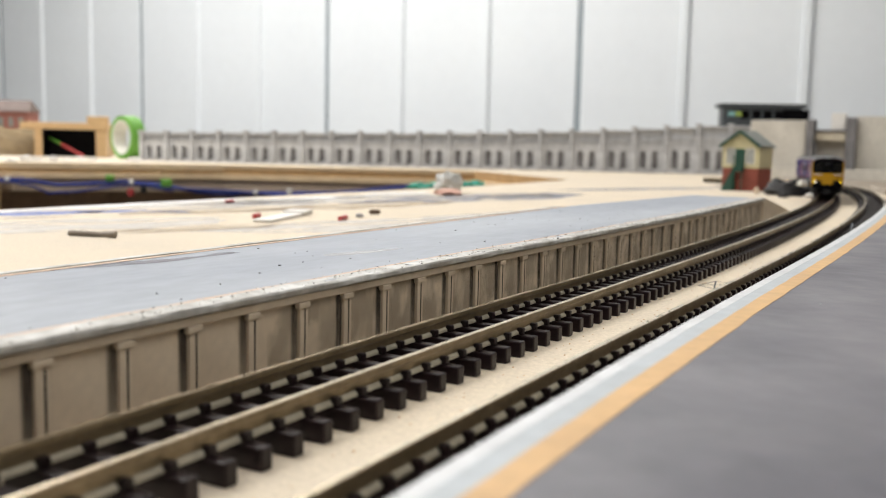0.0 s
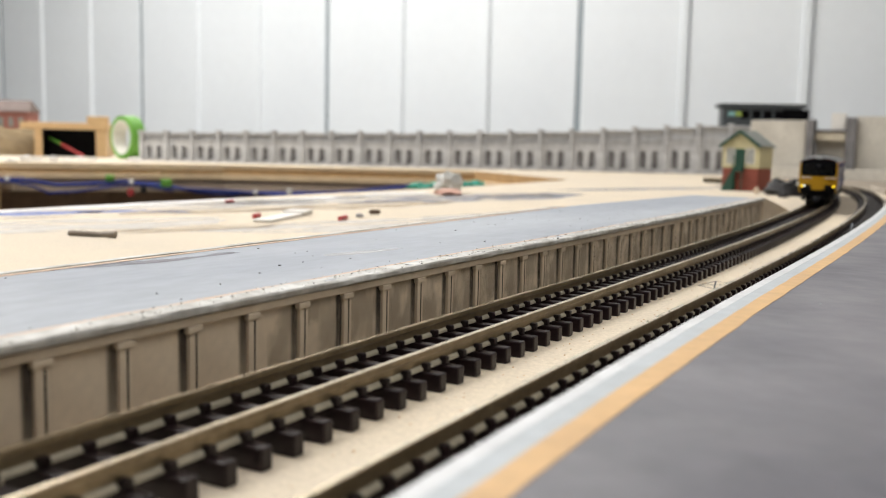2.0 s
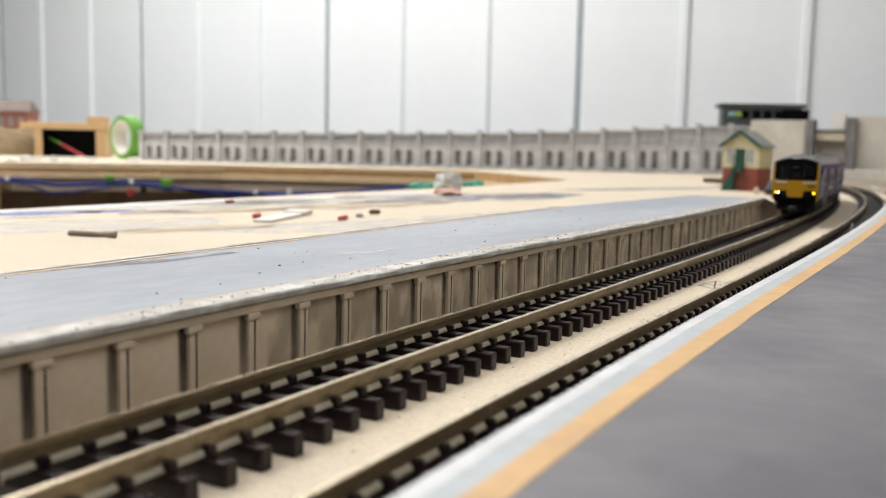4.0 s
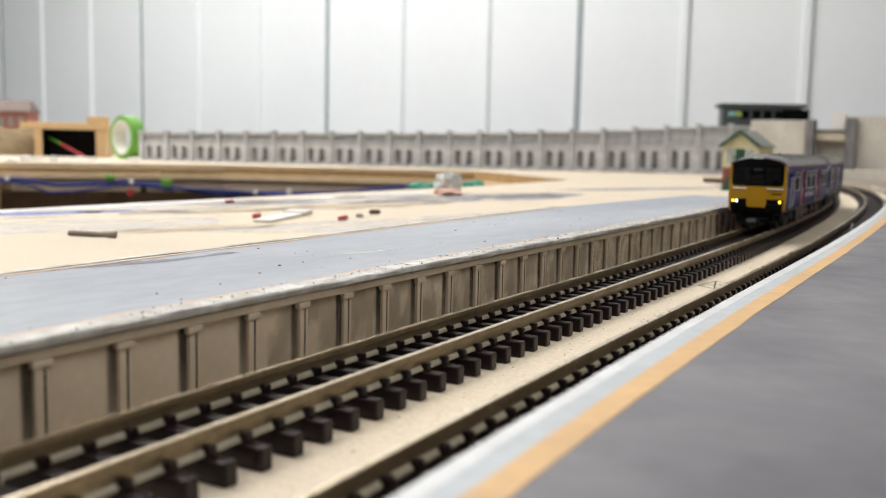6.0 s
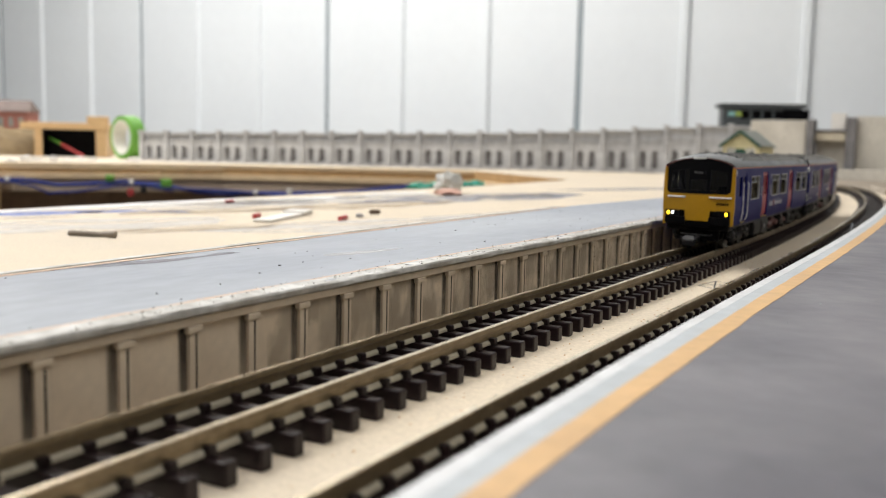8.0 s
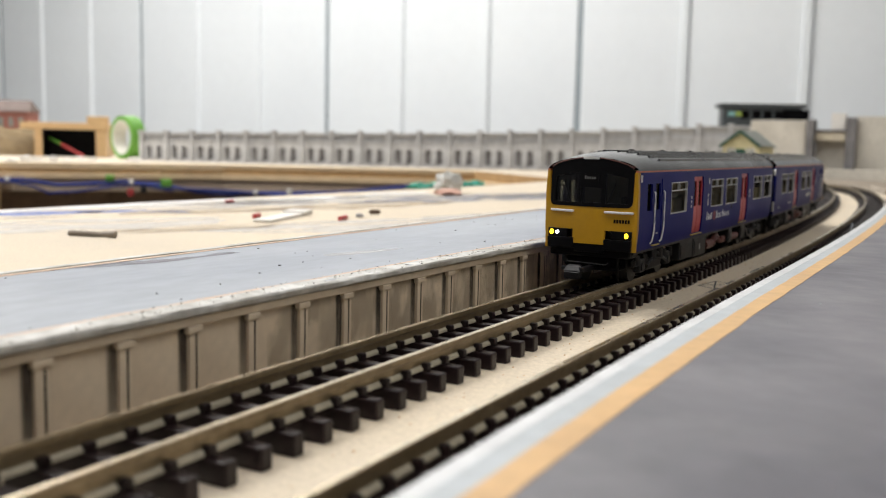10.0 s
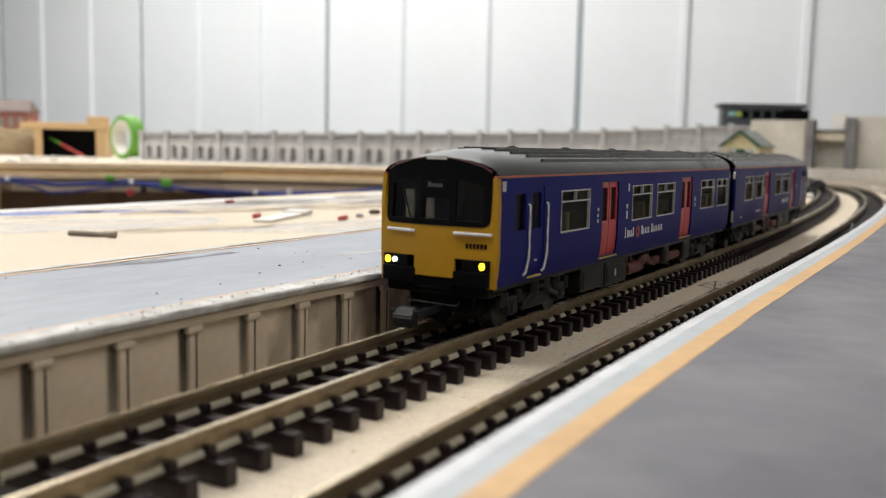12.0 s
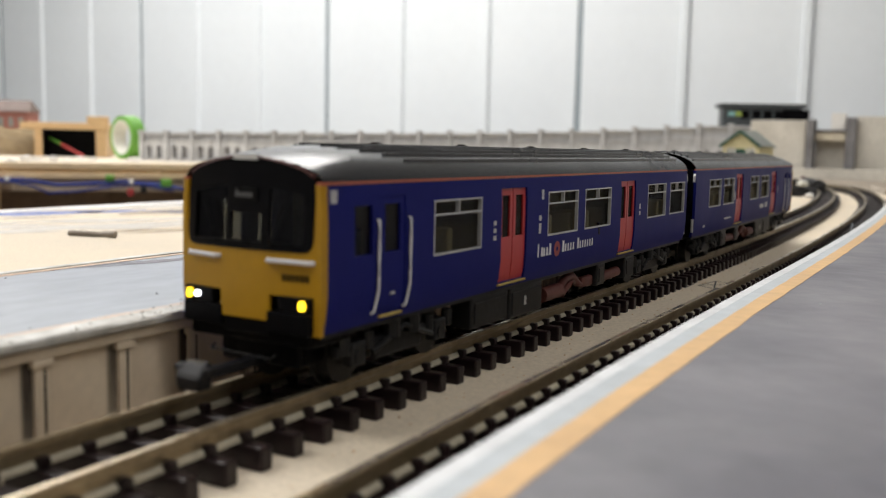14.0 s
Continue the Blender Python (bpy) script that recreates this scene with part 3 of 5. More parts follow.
# ---- the retaining wall behind the layout ----
def arch_wall():
    """Bays of 46 mm with paired round-headed recesses, growing taller along the wall."""
    wall = thing("retaining_wall", "grey printed model retaining wall with paired blind arches", "retaining wall")
    step = 45.67
    line = [(-1143.0, 990.0)]
    for k in range(200):
        s = (-150 + 6 * k) / 1000
        h = 0.2624 + 0.5505 * s - 0.5997 * s * s
        line.append((line[-1][0] + 6 * math.cos(h), line[-1][1] + 6 * math.sin(h)))

    def at(s):
        k = (s + 150) / 6
        return (np.interp(k, range(201), [q[0] for q in line]), np.interp(k, range(201), [q[1] for q in line]))

    for i in range(-2, 19):
        (xa, ya), (xb, yb) = at(i * step), at(i * step + step)
        hgt = float(np.interp(xa, [-1077, -941, -767, -604, -447, -347, -256], [43.6, 45.9, 48.5, 51.9, 57.7, 63.9, 70.0]))
        m = pose(xa * MM, ya * MM, Z_BOARD * MM, 0, 0, math.degrees(math.atan2(yb - ya, xb - xa)))
        bm = bmesh.new()
        # face with two arched openings: columns between them, heads stepped round
        top, spring, sill = hgt, hgt * 0.44, hgt * 0.10
        cuts = [(9.5, 18.5), (26.5, 35.5)]
        box(bm, 0, 45.9, 4, 7, 0, top)
        x = 0
        for a, b in cuts:
            box(bm, x, a, 0, 4.1, 0, hgt * 0.72)
            r = (b - a) / 2
            steps = 6
            for k in range(steps):
                u0, u1 = a + 2 * r * k / steps, a + 2 * r * (k + 1) / steps
                lift = r * math.sqrt(max(0, 1 - (((u0 + u1) / 2 - a - r) / r) ** 2))
                box(bm, u0, u1, 0, 4.1, spring + lift, hgt * 0.72)
            box(bm, a, b, 1, 4.1, 0, sill)
            x = b
        box(bm, x, 45.9, 0, 4.1, 0, hgt * 0.72)
        ob = part("wall_bay", bm, M_ARCH, wall)
        ob.matrix_basis = m
        # darker backs put the shade of the arch recesses into the colour
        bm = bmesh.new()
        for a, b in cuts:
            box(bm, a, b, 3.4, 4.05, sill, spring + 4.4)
        ob = part("arch_recess", bm, M_ARCH_DARK, wall, "blind arch back, darkened for its shade")
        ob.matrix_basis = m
        bm = bmesh.new()
        box(bm, -3.2, 3.2, -4, 5, 0, top + 1.5, bevel=0.6)
        box(bm, -4.2, 4.2, -5, 5, top + 1.2, top + 4.2, bevel=0.6)
        ob = part("pilaster", bm, M_ARCH, wall)
        ob.matrix_basis = m
        bm = bmesh.new()
        box(bm, 3.0, 42.8, -1.5, 4.2, hgt * 0.72, hgt * 0.77)
        box(bm, 3.0, 42.8, -2.0, 7.5, top - 2, top + 1)
        ob = part("string_course", bm, M_ARCH, wall)
        ob.matrix_basis = m


def plain_walls():
    wall = thing("concrete_wall", "pale cast retaining wall with dark end pier", "retaining wall")
    bm = bmesh.new()
    box(bm, -186, -115, 1240, 1262, Z_BOARD, 72, bevel=1)
    part("wall_face", bm, M_CONCRETE, wall)
    bm = bmesh.new()
    box(bm, -112.5, -104, 1228, 1262, Z_BOARD, 73, bevel=1)
    part("end_pier", bm, M_ARCH_DARK, wall, "dark stained pier")
    bridge = thing("road_bridge", "low model bridge deck with pale girder between two piers", "bridge")
    bm = bmesh.new()
    box(bm, -104, -66, 1246, 1262, 46, 57, bevel=1)
    part("girder", bm, M_GIRDER, bridge)
    bm = bmesh.new()
    box(bm, -104, -66, 1243, 1300, 57.2, 60, bevel=0.5)
    part("deck", bm, M_ARCH_DARK, bridge)
    bm = bmesh.new()
    box(bm, -104, -66, 1262.5, 1300, Z_BOARD, 56.8)
    part("back_wall", bm, M_CONCRETE, bridge)
    wall = thing("concrete_wall", "pale cast retaining wall with dark corner pier", "retaining wall")
    bm = bmesh.new()
    box(bm, -54.5, 240, 1252, 1285, Z_BOARD, 78, bevel=1)
    part("wall_face", bm, M_CONCRETE, wall)
    bm = bmesh.new()
    box(bm, -66, -54, 1240, 1285, Z_BOARD, 76, bevel=1)
    part("end_pier", bm, M_ARCH_DARK, wall, "dark stained pier")
    hut = thing("flat_roofed_building", "charcoal clad model building with oversailing flat roof", "building", m=pose(-0.199, 1.368, 0.0035, 0, 0, 22))
    bm = bmesh.new()
    box(bm, -56, 56, -18, 18, Z_BOARD, 90, bevel=0.5)
    part("cladding", bm, M_CHAR, hut)
    bm = bmesh.new()
    box(bm, -61, 62, -22, 22, 90.1, 96, bevel=0.8)
    part("roof", bm, M_CHAR, hut)
    for x in (-30, -14, 2, 18, 34):
        bm = bmesh.new()
        box(bm, x, x + 12, -18.6, -17.5, 74, 86)
        part("window", bm, M_BLACK, hut)
    for x0, x1, m, lab in ((-48, -38, M_CYAN, "pale cyan sign panel"), (-37.5, -29, M_LIME, "lime green sign panel")):
        bm = bmesh.new()
        box(bm, x0, x1, -19, -17.8, 78, 84)
        part("sign", bm, m, hut, lab)
    bm = bmesh.new()
    box(bm, 30, 66, -20, -8, 70, 88, bevel=0.6)
    part("plant_box", bm, M_BLACK, hut, "black box on the end of the building")
    box_ = thing("white_box", "small white plastic box standing on the bridge", "box")
    bm = bmesh.new()
    box(bm, -86, -68, 1252, 1268, 60.2, 82, bevel=1)
    part("body", bm, M_PAPER, box_)


def signal_box():
    sb = thing("signal_box", "cream boarded model signal box on red brick base", "signal box", m=pose(-0.0922, 0.741, Z_BOARD * MM, 0, 0, -12))
    bm = bmesh.new()
    box(bm, -15.5, 15.5, -14, 13.5, 0, 19, bevel=0.3)
    part("brick_base", bm, M_BRICK, sb)
    bm = bmesh.new()
    box(bm, -16, 16, -14.5, 14, 19.05, 38, bevel=0.3)
    v = [bm.verts.new(Vector(q) * MM) for q in ((-16, -14.5, 38), (16, -14.5, 38), (0, -14.5, 48.5), (-16, 14, 38), (16, 14, 38), (0, 14, 48.5))]
    for f in ((0, 1, 2), (3, 5, 4), (0, 2, 5, 3), (1, 4, 5, 2)):
        bm.faces.new([v[k] for k in f])
    part("upper_storey", bm, M_CREAM_WALL, sb, "cream boarded upper storey")
    for side in (-1, 1):
        bm = bmesh.new()
        v = [bm.verts.new(Vector((side * x, y, z)) * MM) for y in (-17, 16) for x, z in ((0, 49.2), (17.6, 36.6), (17.6, 37.8), (0, 50.6))]
        for f in ((0, 1, 2, 3), (4, 5, 6, 7), (0, 1, 5, 4), (1, 2, 6, 5), (2, 3, 7, 6), (3, 0, 4, 7)):
            bm.faces.new([v[k] for k in f])
        part("roof_slope", bm, M_SLATE, sb, "grey-green slates")
        bm = bmesh.new()
        v = [bm.verts.new(Vector((side * x, y, z)) * MM) for y in (-18, -17.1) for x, z in ((0, 48.0), (18, 35.2), (18, 37.9), (0, 50.8))]
        for f in ((0, 1, 2, 3), (4, 5, 6, 7), (0, 1, 5, 4), (1, 2, 6, 5), (2, 3, 7, 6), (3, 0, 4, 7)):
            bm.faces.new([v[k] for k in f])
        part("barge_board", bm, M_GREEN_DARK, sb, "dark green barge board")
    for x in (-11.5, 5.5):
        bm = bmesh.new()
        box(bm, x, x + 6, -15.0, -14.4, 23, 35)
        win = part("window", bm, M_SLATE, sb)
        bm = bmesh.new()
        for q in ((x - 0.6, x, 22.4, 35.6), (x + 6, x + 6.6, 22.4, 35.6), (x, x + 6, 35, 35.6), (x, x + 6, 22.4, 23), (x + 2.7, x + 3.3, 23, 35)):
            box(bm, q[0], q[1], -15.4, -14.5, q[2], q[3])
        part("window_frame", bm, M_PAPER, win)
    bm = bmesh.new()
    box(bm, -4.5, 4, -15.2, -14.4, 19, 35)
    part("door", bm, M_GREEN_DARK, sb)
    bm = bmesh.new()
    for k in range(8):
        box(bm, -13.5 + k * 1.3, -3, -20, -15.5, k * 2.4, k * 2.4 + 2.3)
    box(bm, -4.5, 4, -20, -15.5, 16, 19)
    for x in (-4.5, 3.2):
        box(bm, x, x + 0.8, -20, -19.2, 0, 29)
    box(bm, -4.5, 4, -20, -19.4, 27.5, 28.6)
    part("staircase", bm, M_GREEN_DARK, sb, "dark green outside staircase")


# ---- far corner: tunnel, tape, buildings ----
def far_corner():
    m = pose(-1.318, 1.052, Z_BOARD * MM, 0, 0, 43)
    t = thing("tunnel_mouth", "bare wooden tunnel box with a dark opening", "tunnel", m=m)
    # black sheets inside the mouth stand in for the tunnel's deep shade
    for name, b in (("side_board", (-57, -44, -10, 120, 0, 48)), ("side_board", (44, 62, -10, 120, 0, 48)), ("lintel", (-80, 64, -12, 120, 48.1, 60)), ("block", (30, 66, -12, 10, 60.1, 72)), ("back_board", (-44, 44, 118, 124, 0, 48)), ("tunnel_shade_sheet", (-43.8, 43.8, 30, 34, 0, 47.8)), ("tunnel_shade_sheet", (-43.9, -42, -8, 30, 0, 47.8)), ("tunnel_shade_sheet", (42, 43.9, -8, 30, 0, 47.8)), ("tunnel_shade_sheet", (-42, 42, -8, 30, 46, 47.9))):
        bm = bmesh.new()
        box(bm, *b, bevel=0.8)
        part(name, bm, M_BLACK if name == "tunnel_shade_sheet" else M_TIMBER, t)
    pen = thing("pencil", "red and green pencil leaning in the tunnel mouth", "pencil", m=m)
    bm = bmesh.new()
    tube(bm, [(-38, 20, 33), (-14, -2, 22)], 2.4)
    part("tip_half", bm, M_GREEN_TAPE, pen)
    bm = bmesh.new()
    tube(bm, [(-14, -2, 22), (26, -36, 2.5)], 2.4)
    part("shaft", bm, M_CHIP_RED, pen)
    # roll of tape standing on its rim
    tape = thing("tape_roll", "roll of green masking tape standing on its rim", "tape", m=pose(-1.160, 1.040, (Z_BOARD + 36) * MM, 0, 0, -102))
    for name, ro, ri, w, mt in (("tape", 36, 29, 12, M_GREEN_TAPE), ("core", 28.9, 26.5, 12.2, M_CARD)):
        bm = bmesh.new()
        n = 40
        rings = [[bm.verts.new(Vector((x, r * math.cos(2 * math.pi * k / n), r * math.sin(2 * math.pi * k / n))) * MM) for k in range(n)] for r, x in ((ro, -w), (ro, w), (ri, w), (ri, -w))]
        for a, b in zip(rings, rings[1:] + rings[:1]):
            for k in range(n):
                bm.faces.new((a[k], a[(k + 1) % n], b[(k + 1) % n], b[k]))
        smooth(part(name, bm, mt, tape), 40)
    hill = thing("scenic_bank", "brown scenic turf bank beside the tunnel", "embankment", kind="structure")
    bm = bmesh.new()
    bmesh.ops.create_grid(bm, x_segments=24, y_segments=24, size=0.17)
    for v in bm.verts:
        e = max(abs(v.co.x), abs(v.co.y)) / 0.17
        v.co.z = (0.062 * (1 - e ** 3)) * (0.85 + 0.25 * noise.noise(v.co * 25))
    bmesh.ops.transform(bm, matrix=pose(-1.57, 1.02, Z_BOARD * MM), verts=bm.verts)
    smooth(part("turf", bm, M_GRASS, hill), 80)
    house = thing("brick_terrace", "red brick model terrace with grey slate roof", "building", m=pose(-1.665, 1.155, 0.03, 0, 0, 30))
    bm = bmesh.new()
    box(bm, -70, 66, 0, 50, -36, 50)
    part("wall", bm, M_BRICK_PALE, house)
    bm = bmesh.new()
    v = [bm.verts.new(Vector(q) * MM) for q in ((-74, -3, 50.1), (70, -3, 50.1), (70, 53, 50.1), (-74, 53, 50.1), (-74, 25, 74), (62, 25, 74))]
    for f in ((0, 1, 5, 4), (2, 3, 4, 5), (1, 2, 5), (0, 4, 3), (0, 3, 2, 1)):
        bm.faces.new([v[k] for k in f])
    part("roof", bm, M_TILE, house)
    for x in (-55, -35, -15, 5, 25, 45):
        bm = bmesh.new()
        box(bm, x, x + 9, -1, 1, 20, 38)
        part("window", bm, M_SLATE, house)


arch_wall()
plain_walls()
signal_box()
far_corner()


# ---- the two-car train ----
def half_width(z):
    return float(np.interp(z, [6.8, 8.5, 11, 18.5, 20, 22.4], [8.9, 9.3, 9.5, 9.5, 9.42, 9.25]))


def shell(bm, at, us, vs, holes, thick):
    """A sheet with holes: at(u, v, depth) gives its points; cells whose middle lies in a hole are left open."""
    outer = [[bm.verts.new(Vector(at(u, v, 0.0)) * MM) for v in vs] for u in us]
    inner = [[bm.verts.new(Vector(at(u, v, thick)) * MM) for v in vs] for u in us]

    def full(i, j):
        if i < 0 or j < 0 or i >= len(us) - 1 or j >= len(vs) - 1:
            return False
        u, v = (us[i] + us[i + 1]) / 2, (vs[j] + vs[j + 1]) / 2
        return not any(a < u < b and c < v < d for a, b, c, d in holes)

    for i in range(len(us) - 1):
        for j in range(len(vs) - 1):
            if not full(i, j):
                continue
            c = ((i, j), (i + 1, j), (i + 1, j + 1), (i, j + 1))
            bm.faces.new([outer[a][b] for a, b in c])
            bm.faces.new([inner[a][b] for a, b in reversed(c)])
            for (a, b), (k, m), nb in ((c[0], c[1], (i, j - 1)), (c[1], c[2], (i + 1, j)), (c[2], c[3], (i, j + 1)), (c[3], c[0], (i - 1, j))):
                if not full(*nb):
                    bm.faces.new((outer[a][b], inner[a][b], inner[k][m], outer[k][m]))
    for row in outer + inner:
        for v in row:
            if not v.link_faces:
                bm.verts.remove(v)


def between(a, b, step):
    n = max(1, round((b - a) / step))
    return [a + (b - a) * i / n for i in range(n)]


WINDOWS = [(22.7, 34.9), (56.4, 68.4), (71.5, 83.8), (104.6, 116.6), (119.6, 130.4)]
DOORS = [(40.8, 49.0), (89.2, 97.4)]
CAB_DOOR = (11.2, 16.4)
W_LO, W_HI = 13.1, 19.8


def side_of(sign):
    return lambda u, z, d: (sign * (half_width(z) - d), u, z)


def add_side(car, sign, windows, doors, lead):
    holes = [(a, b, W_LO, W_HI) for a, b in windows] + [(a, b, 7.7, 20.7) for a, b in doors] + [(6.5, 9.9, 14.5, W_HI), (*CAB_DOOR, 7.7, 20.7)]
    cuts = sorted({1.9, 132.4} | {u for h in holes for u in h[:2]})
    us = [u for a, b in zip(cuts, cuts[1:]) for u in between(a, b, 8)] + [132.4]
    zs = [6.8, 7.7, 8.5, 9.7, 11, W_LO, 14.5, 16.5, 18.5, W_HI, 20.7, 21.5, 22.1]
    bm = bmesh.new()
    shell(bm, side_of(sign), us, zs, holes, 0.6)
    wall = smooth(part("side_wall", bm, M_BLUE, car), 30)
    bm = bmesh.new()
    shell(bm, side_of(sign), [0.85, 1.9], zs, [], 0.6)
    part("corner_panel", bm, M_YELLOW, car, "yellow corner of the cab end")
    # cab door, slightly recessed
    bm = bmesh.new()
    shell(bm, lambda u, z, d: (sign * (half_width(z) - 0.14 - d), u, z), [11.2, 12.4, 15.5, 16.4], [7.7, 8.5, 9.7, 11, 14.5, 16.5, 18.5, W_HI, 20.7], [(12.4, 15.5, 14.5, W_HI)], 0.4)
    part("cab_door", bm, M_BLUE, car)
    # window panes with silver frames
    for a, b in windows:
        bm = bmesh.new()
        box(bm, sign * 8.98, sign * 9.06, a, b, W_LO, W_HI)
        pane = part("window", bm, M_PANE, car)
        bm = bmesh.new()
        bar = 0.2
        x0, x1 = sign * 9.0, sign * 9.56
        for u0, u1, z0, z1 in ((a, b, W_LO, W_LO + bar), (a, b, W_HI - bar, W_HI), (a, a + bar, W_LO + bar, W_HI - bar), (b - bar, b, W_LO + bar, W_HI - bar), (a + bar, b - bar, 17.9, 18.1), ((a + b) / 2 - 0.11, (a + b) / 2 + 0.11, 18.1, W_HI - bar)):
            box(bm, x0, x1, u0, u1, z0, z1)
        part("window_frame", bm, M_SILVER, pane, "thin silver frame")
    for a, b in ((6.5, 9.9), (12.4, 15.5)):
        bm = bmesh.new()
        box(bm, sign * 8.95, sign * 9.05, a, b, 14.5, W_HI)
        part("cab_side_window", bm, M_PANE, car)
    # red passenger doors in two leaves
    for a, b in doors:
        mid = (a + b) / 2
        for u0, u1 in ((a, mid - 0.12), (mid + 0.12, b)):
            bm = bmesh.new()
            shell(bm, lambda u, z, d: (sign * (half_width(z) - 0.32 - d), u, z), [u0, u0 + 0.8, u1 - 0.8, u1], [7.7, 8.5, 9.7, 11, 13.9, 16.5, 18.5, 19.7, 20.7], [(u0 + 0.8, u1 - 0.8, 13.9, 19.7)], 0.3)
            leaf = part("door_leaf", bm, M_RED, car, "red sliding door leaf")
            bm = bmesh.new()
            box(bm, sign * 8.92, sign * 9.0, u0 + 0.7, u1 - 0.7, 13.8, 19.8)
            part("door_glass", bm, M_PANE_DARK, leaf)
        bm = bmesh.new()
        box(bm, sign * 8.3, sign * 8.75, a, b, 7.6, 20.8)
        part("door_seal", bm, M_LOBBY, car)
        bm = bmesh.new()
        box(bm, sign * 8.7, sign * 9.45, a - 0.2, b + 0.2, 7.28, 7.55, bevel=0.06)
        part("door_step", bm, M_STEP, car, "yellow-edged step")
    bm = bmesh.new()
    box(bm, sign * 8.7, sign * 9.45, 11.6, 16.0, 7.22, 7.5, bevel=0.06)
    part("door_step", bm, M_STEP, car, "yellow-edged step")
    # white grab rails beside the cab door
    for u in (10.6, 17.0):
        bm = bmesh.new()
        pts = [(sign * (half_width(z) + (0.06 if z in (18.2, 7.9) else 0.34)), u - max(0, 10.5 - z) * 0.22, z) for z in (18.2, 18.0, 16, 14, 12, 10.5, 9.2, 8.2, 7.9)]
        tube(bm, pts, 0.18, 8)
        smooth(part("grab_rail", bm, M_WHITE, car, "white grab rail"))
    # orange line under the roof
    bm = bmesh.new()
    shell(bm, lambda u, z, d: (sign * (half_width(z) + 0.05 - d), u, z), [0.9, 60, 132.4], [22.12, 22.40], [], 0.5)
    part("cantrail_line", bm, M_STRIPE, car, "thin orange line")
    # printed marks: unlettered bars and a ring where the operator's title stands
    def mark(name, u0, u1, z0, z1, m, label=""):
        bm = bmesh.new()
        box(bm, sign * 9.2, sign * (half_width((z0 + z1) / 2) + 0.035), u0, u1, z0, z1)
        part(name, bm, m, car, label)
    if lead:
        for k, u in enumerate((53.0, 54.3, 55.1, 56.2, 57.3)):
            mark("title_bar", u, u + (0.62 if k else 0.42), 10.15, (12.1, 11.55, 11.4, 11.4, 11.9)[k], M_WHITE)
        for u, n in ((62.4, 5), (68.6, 7)):
            for k in range(n):
                v = u + k * 1.08
                mark("title_bar", v, v + (0.7 if k == 0 else 0.5), 10.2, 11.95 if k == 0 else 11.4, M_WHITE)
        bm = bmesh.new()
        for k in range(14):
            a0, a1 = 2 * math.pi * k / 14, 2 * math.pi * (k + 1) / 14
            q = [bm.verts.new(Vector((sign * 9.55, 60.2 + r * math.cos(a), 10.9 + r * math.sin(a))) * MM) for r, a in ((1.2, a0), (1.2, a1), (0.35, a1), (0.35, a0))]
            bm.faces.new(q)
        part("title_ring", bm, M_DULL_RED, car, "dull red ring")
        for u, z0, z1 in ((38.4, 13.8, 14.4), (38.4, 14.8, 15.4), (38.4, 15.8, 16.4), (53.2, 13.7, 15.2), (53.2, 15.6, 16.4), (54.0, 18.6, 20.2), (99.6, 14.0, 14.8), (99.6, 15.2, 16.2), (78.0, 11.8, 13.0), (78.0, 13.5, 13.9)):
            mark("notice", u, u + 0.8, z0, z1, M_SILVER if u != 78.0 else M_BLACK)
    else:
        for u0, u1, z0, z1 in ((95.0, 102.5, 9.3, 9.75), (122.0, 124.0, 8.6, 9.1), (46.0, 49.0, 10.1, 11.6), (51.5, 57.0, 10.1, 11.3), (28.6, 29.4, 14.0, 16.0), (91.2, 92.0, 14.0, 16.0)):
            mark("title_bar", u0, u1, z0, z1, M_SILVER)
    mark("notice", 2.4, 3.5, 19.9, 21.6, M_SILVER, "grey plate near the cab corner")
    mark("notice", 13.6, 14.4, 9.6, 9.9, M_SILVER)


def roof_z(x):
    return float(np.interp(abs(x), [0, 2.2, 4.5, 6.6, 8.2, 9.05, 9.3], [26.1, 25.98, 25.6, 24.95, 24.05, 23.1, 22.45]))


def dome(u):
    """How far the roof has risen behind the cab front."""
    q = max(0.0, min(1.0, u / 11.0))
    return 0.66 + 0.34 * math.sin(q * math.pi / 2) ** 0.9


def front_y(x, z):
    return 0.9 * (x / 9.4) ** 2 + max(0, z - 15) * 0.07


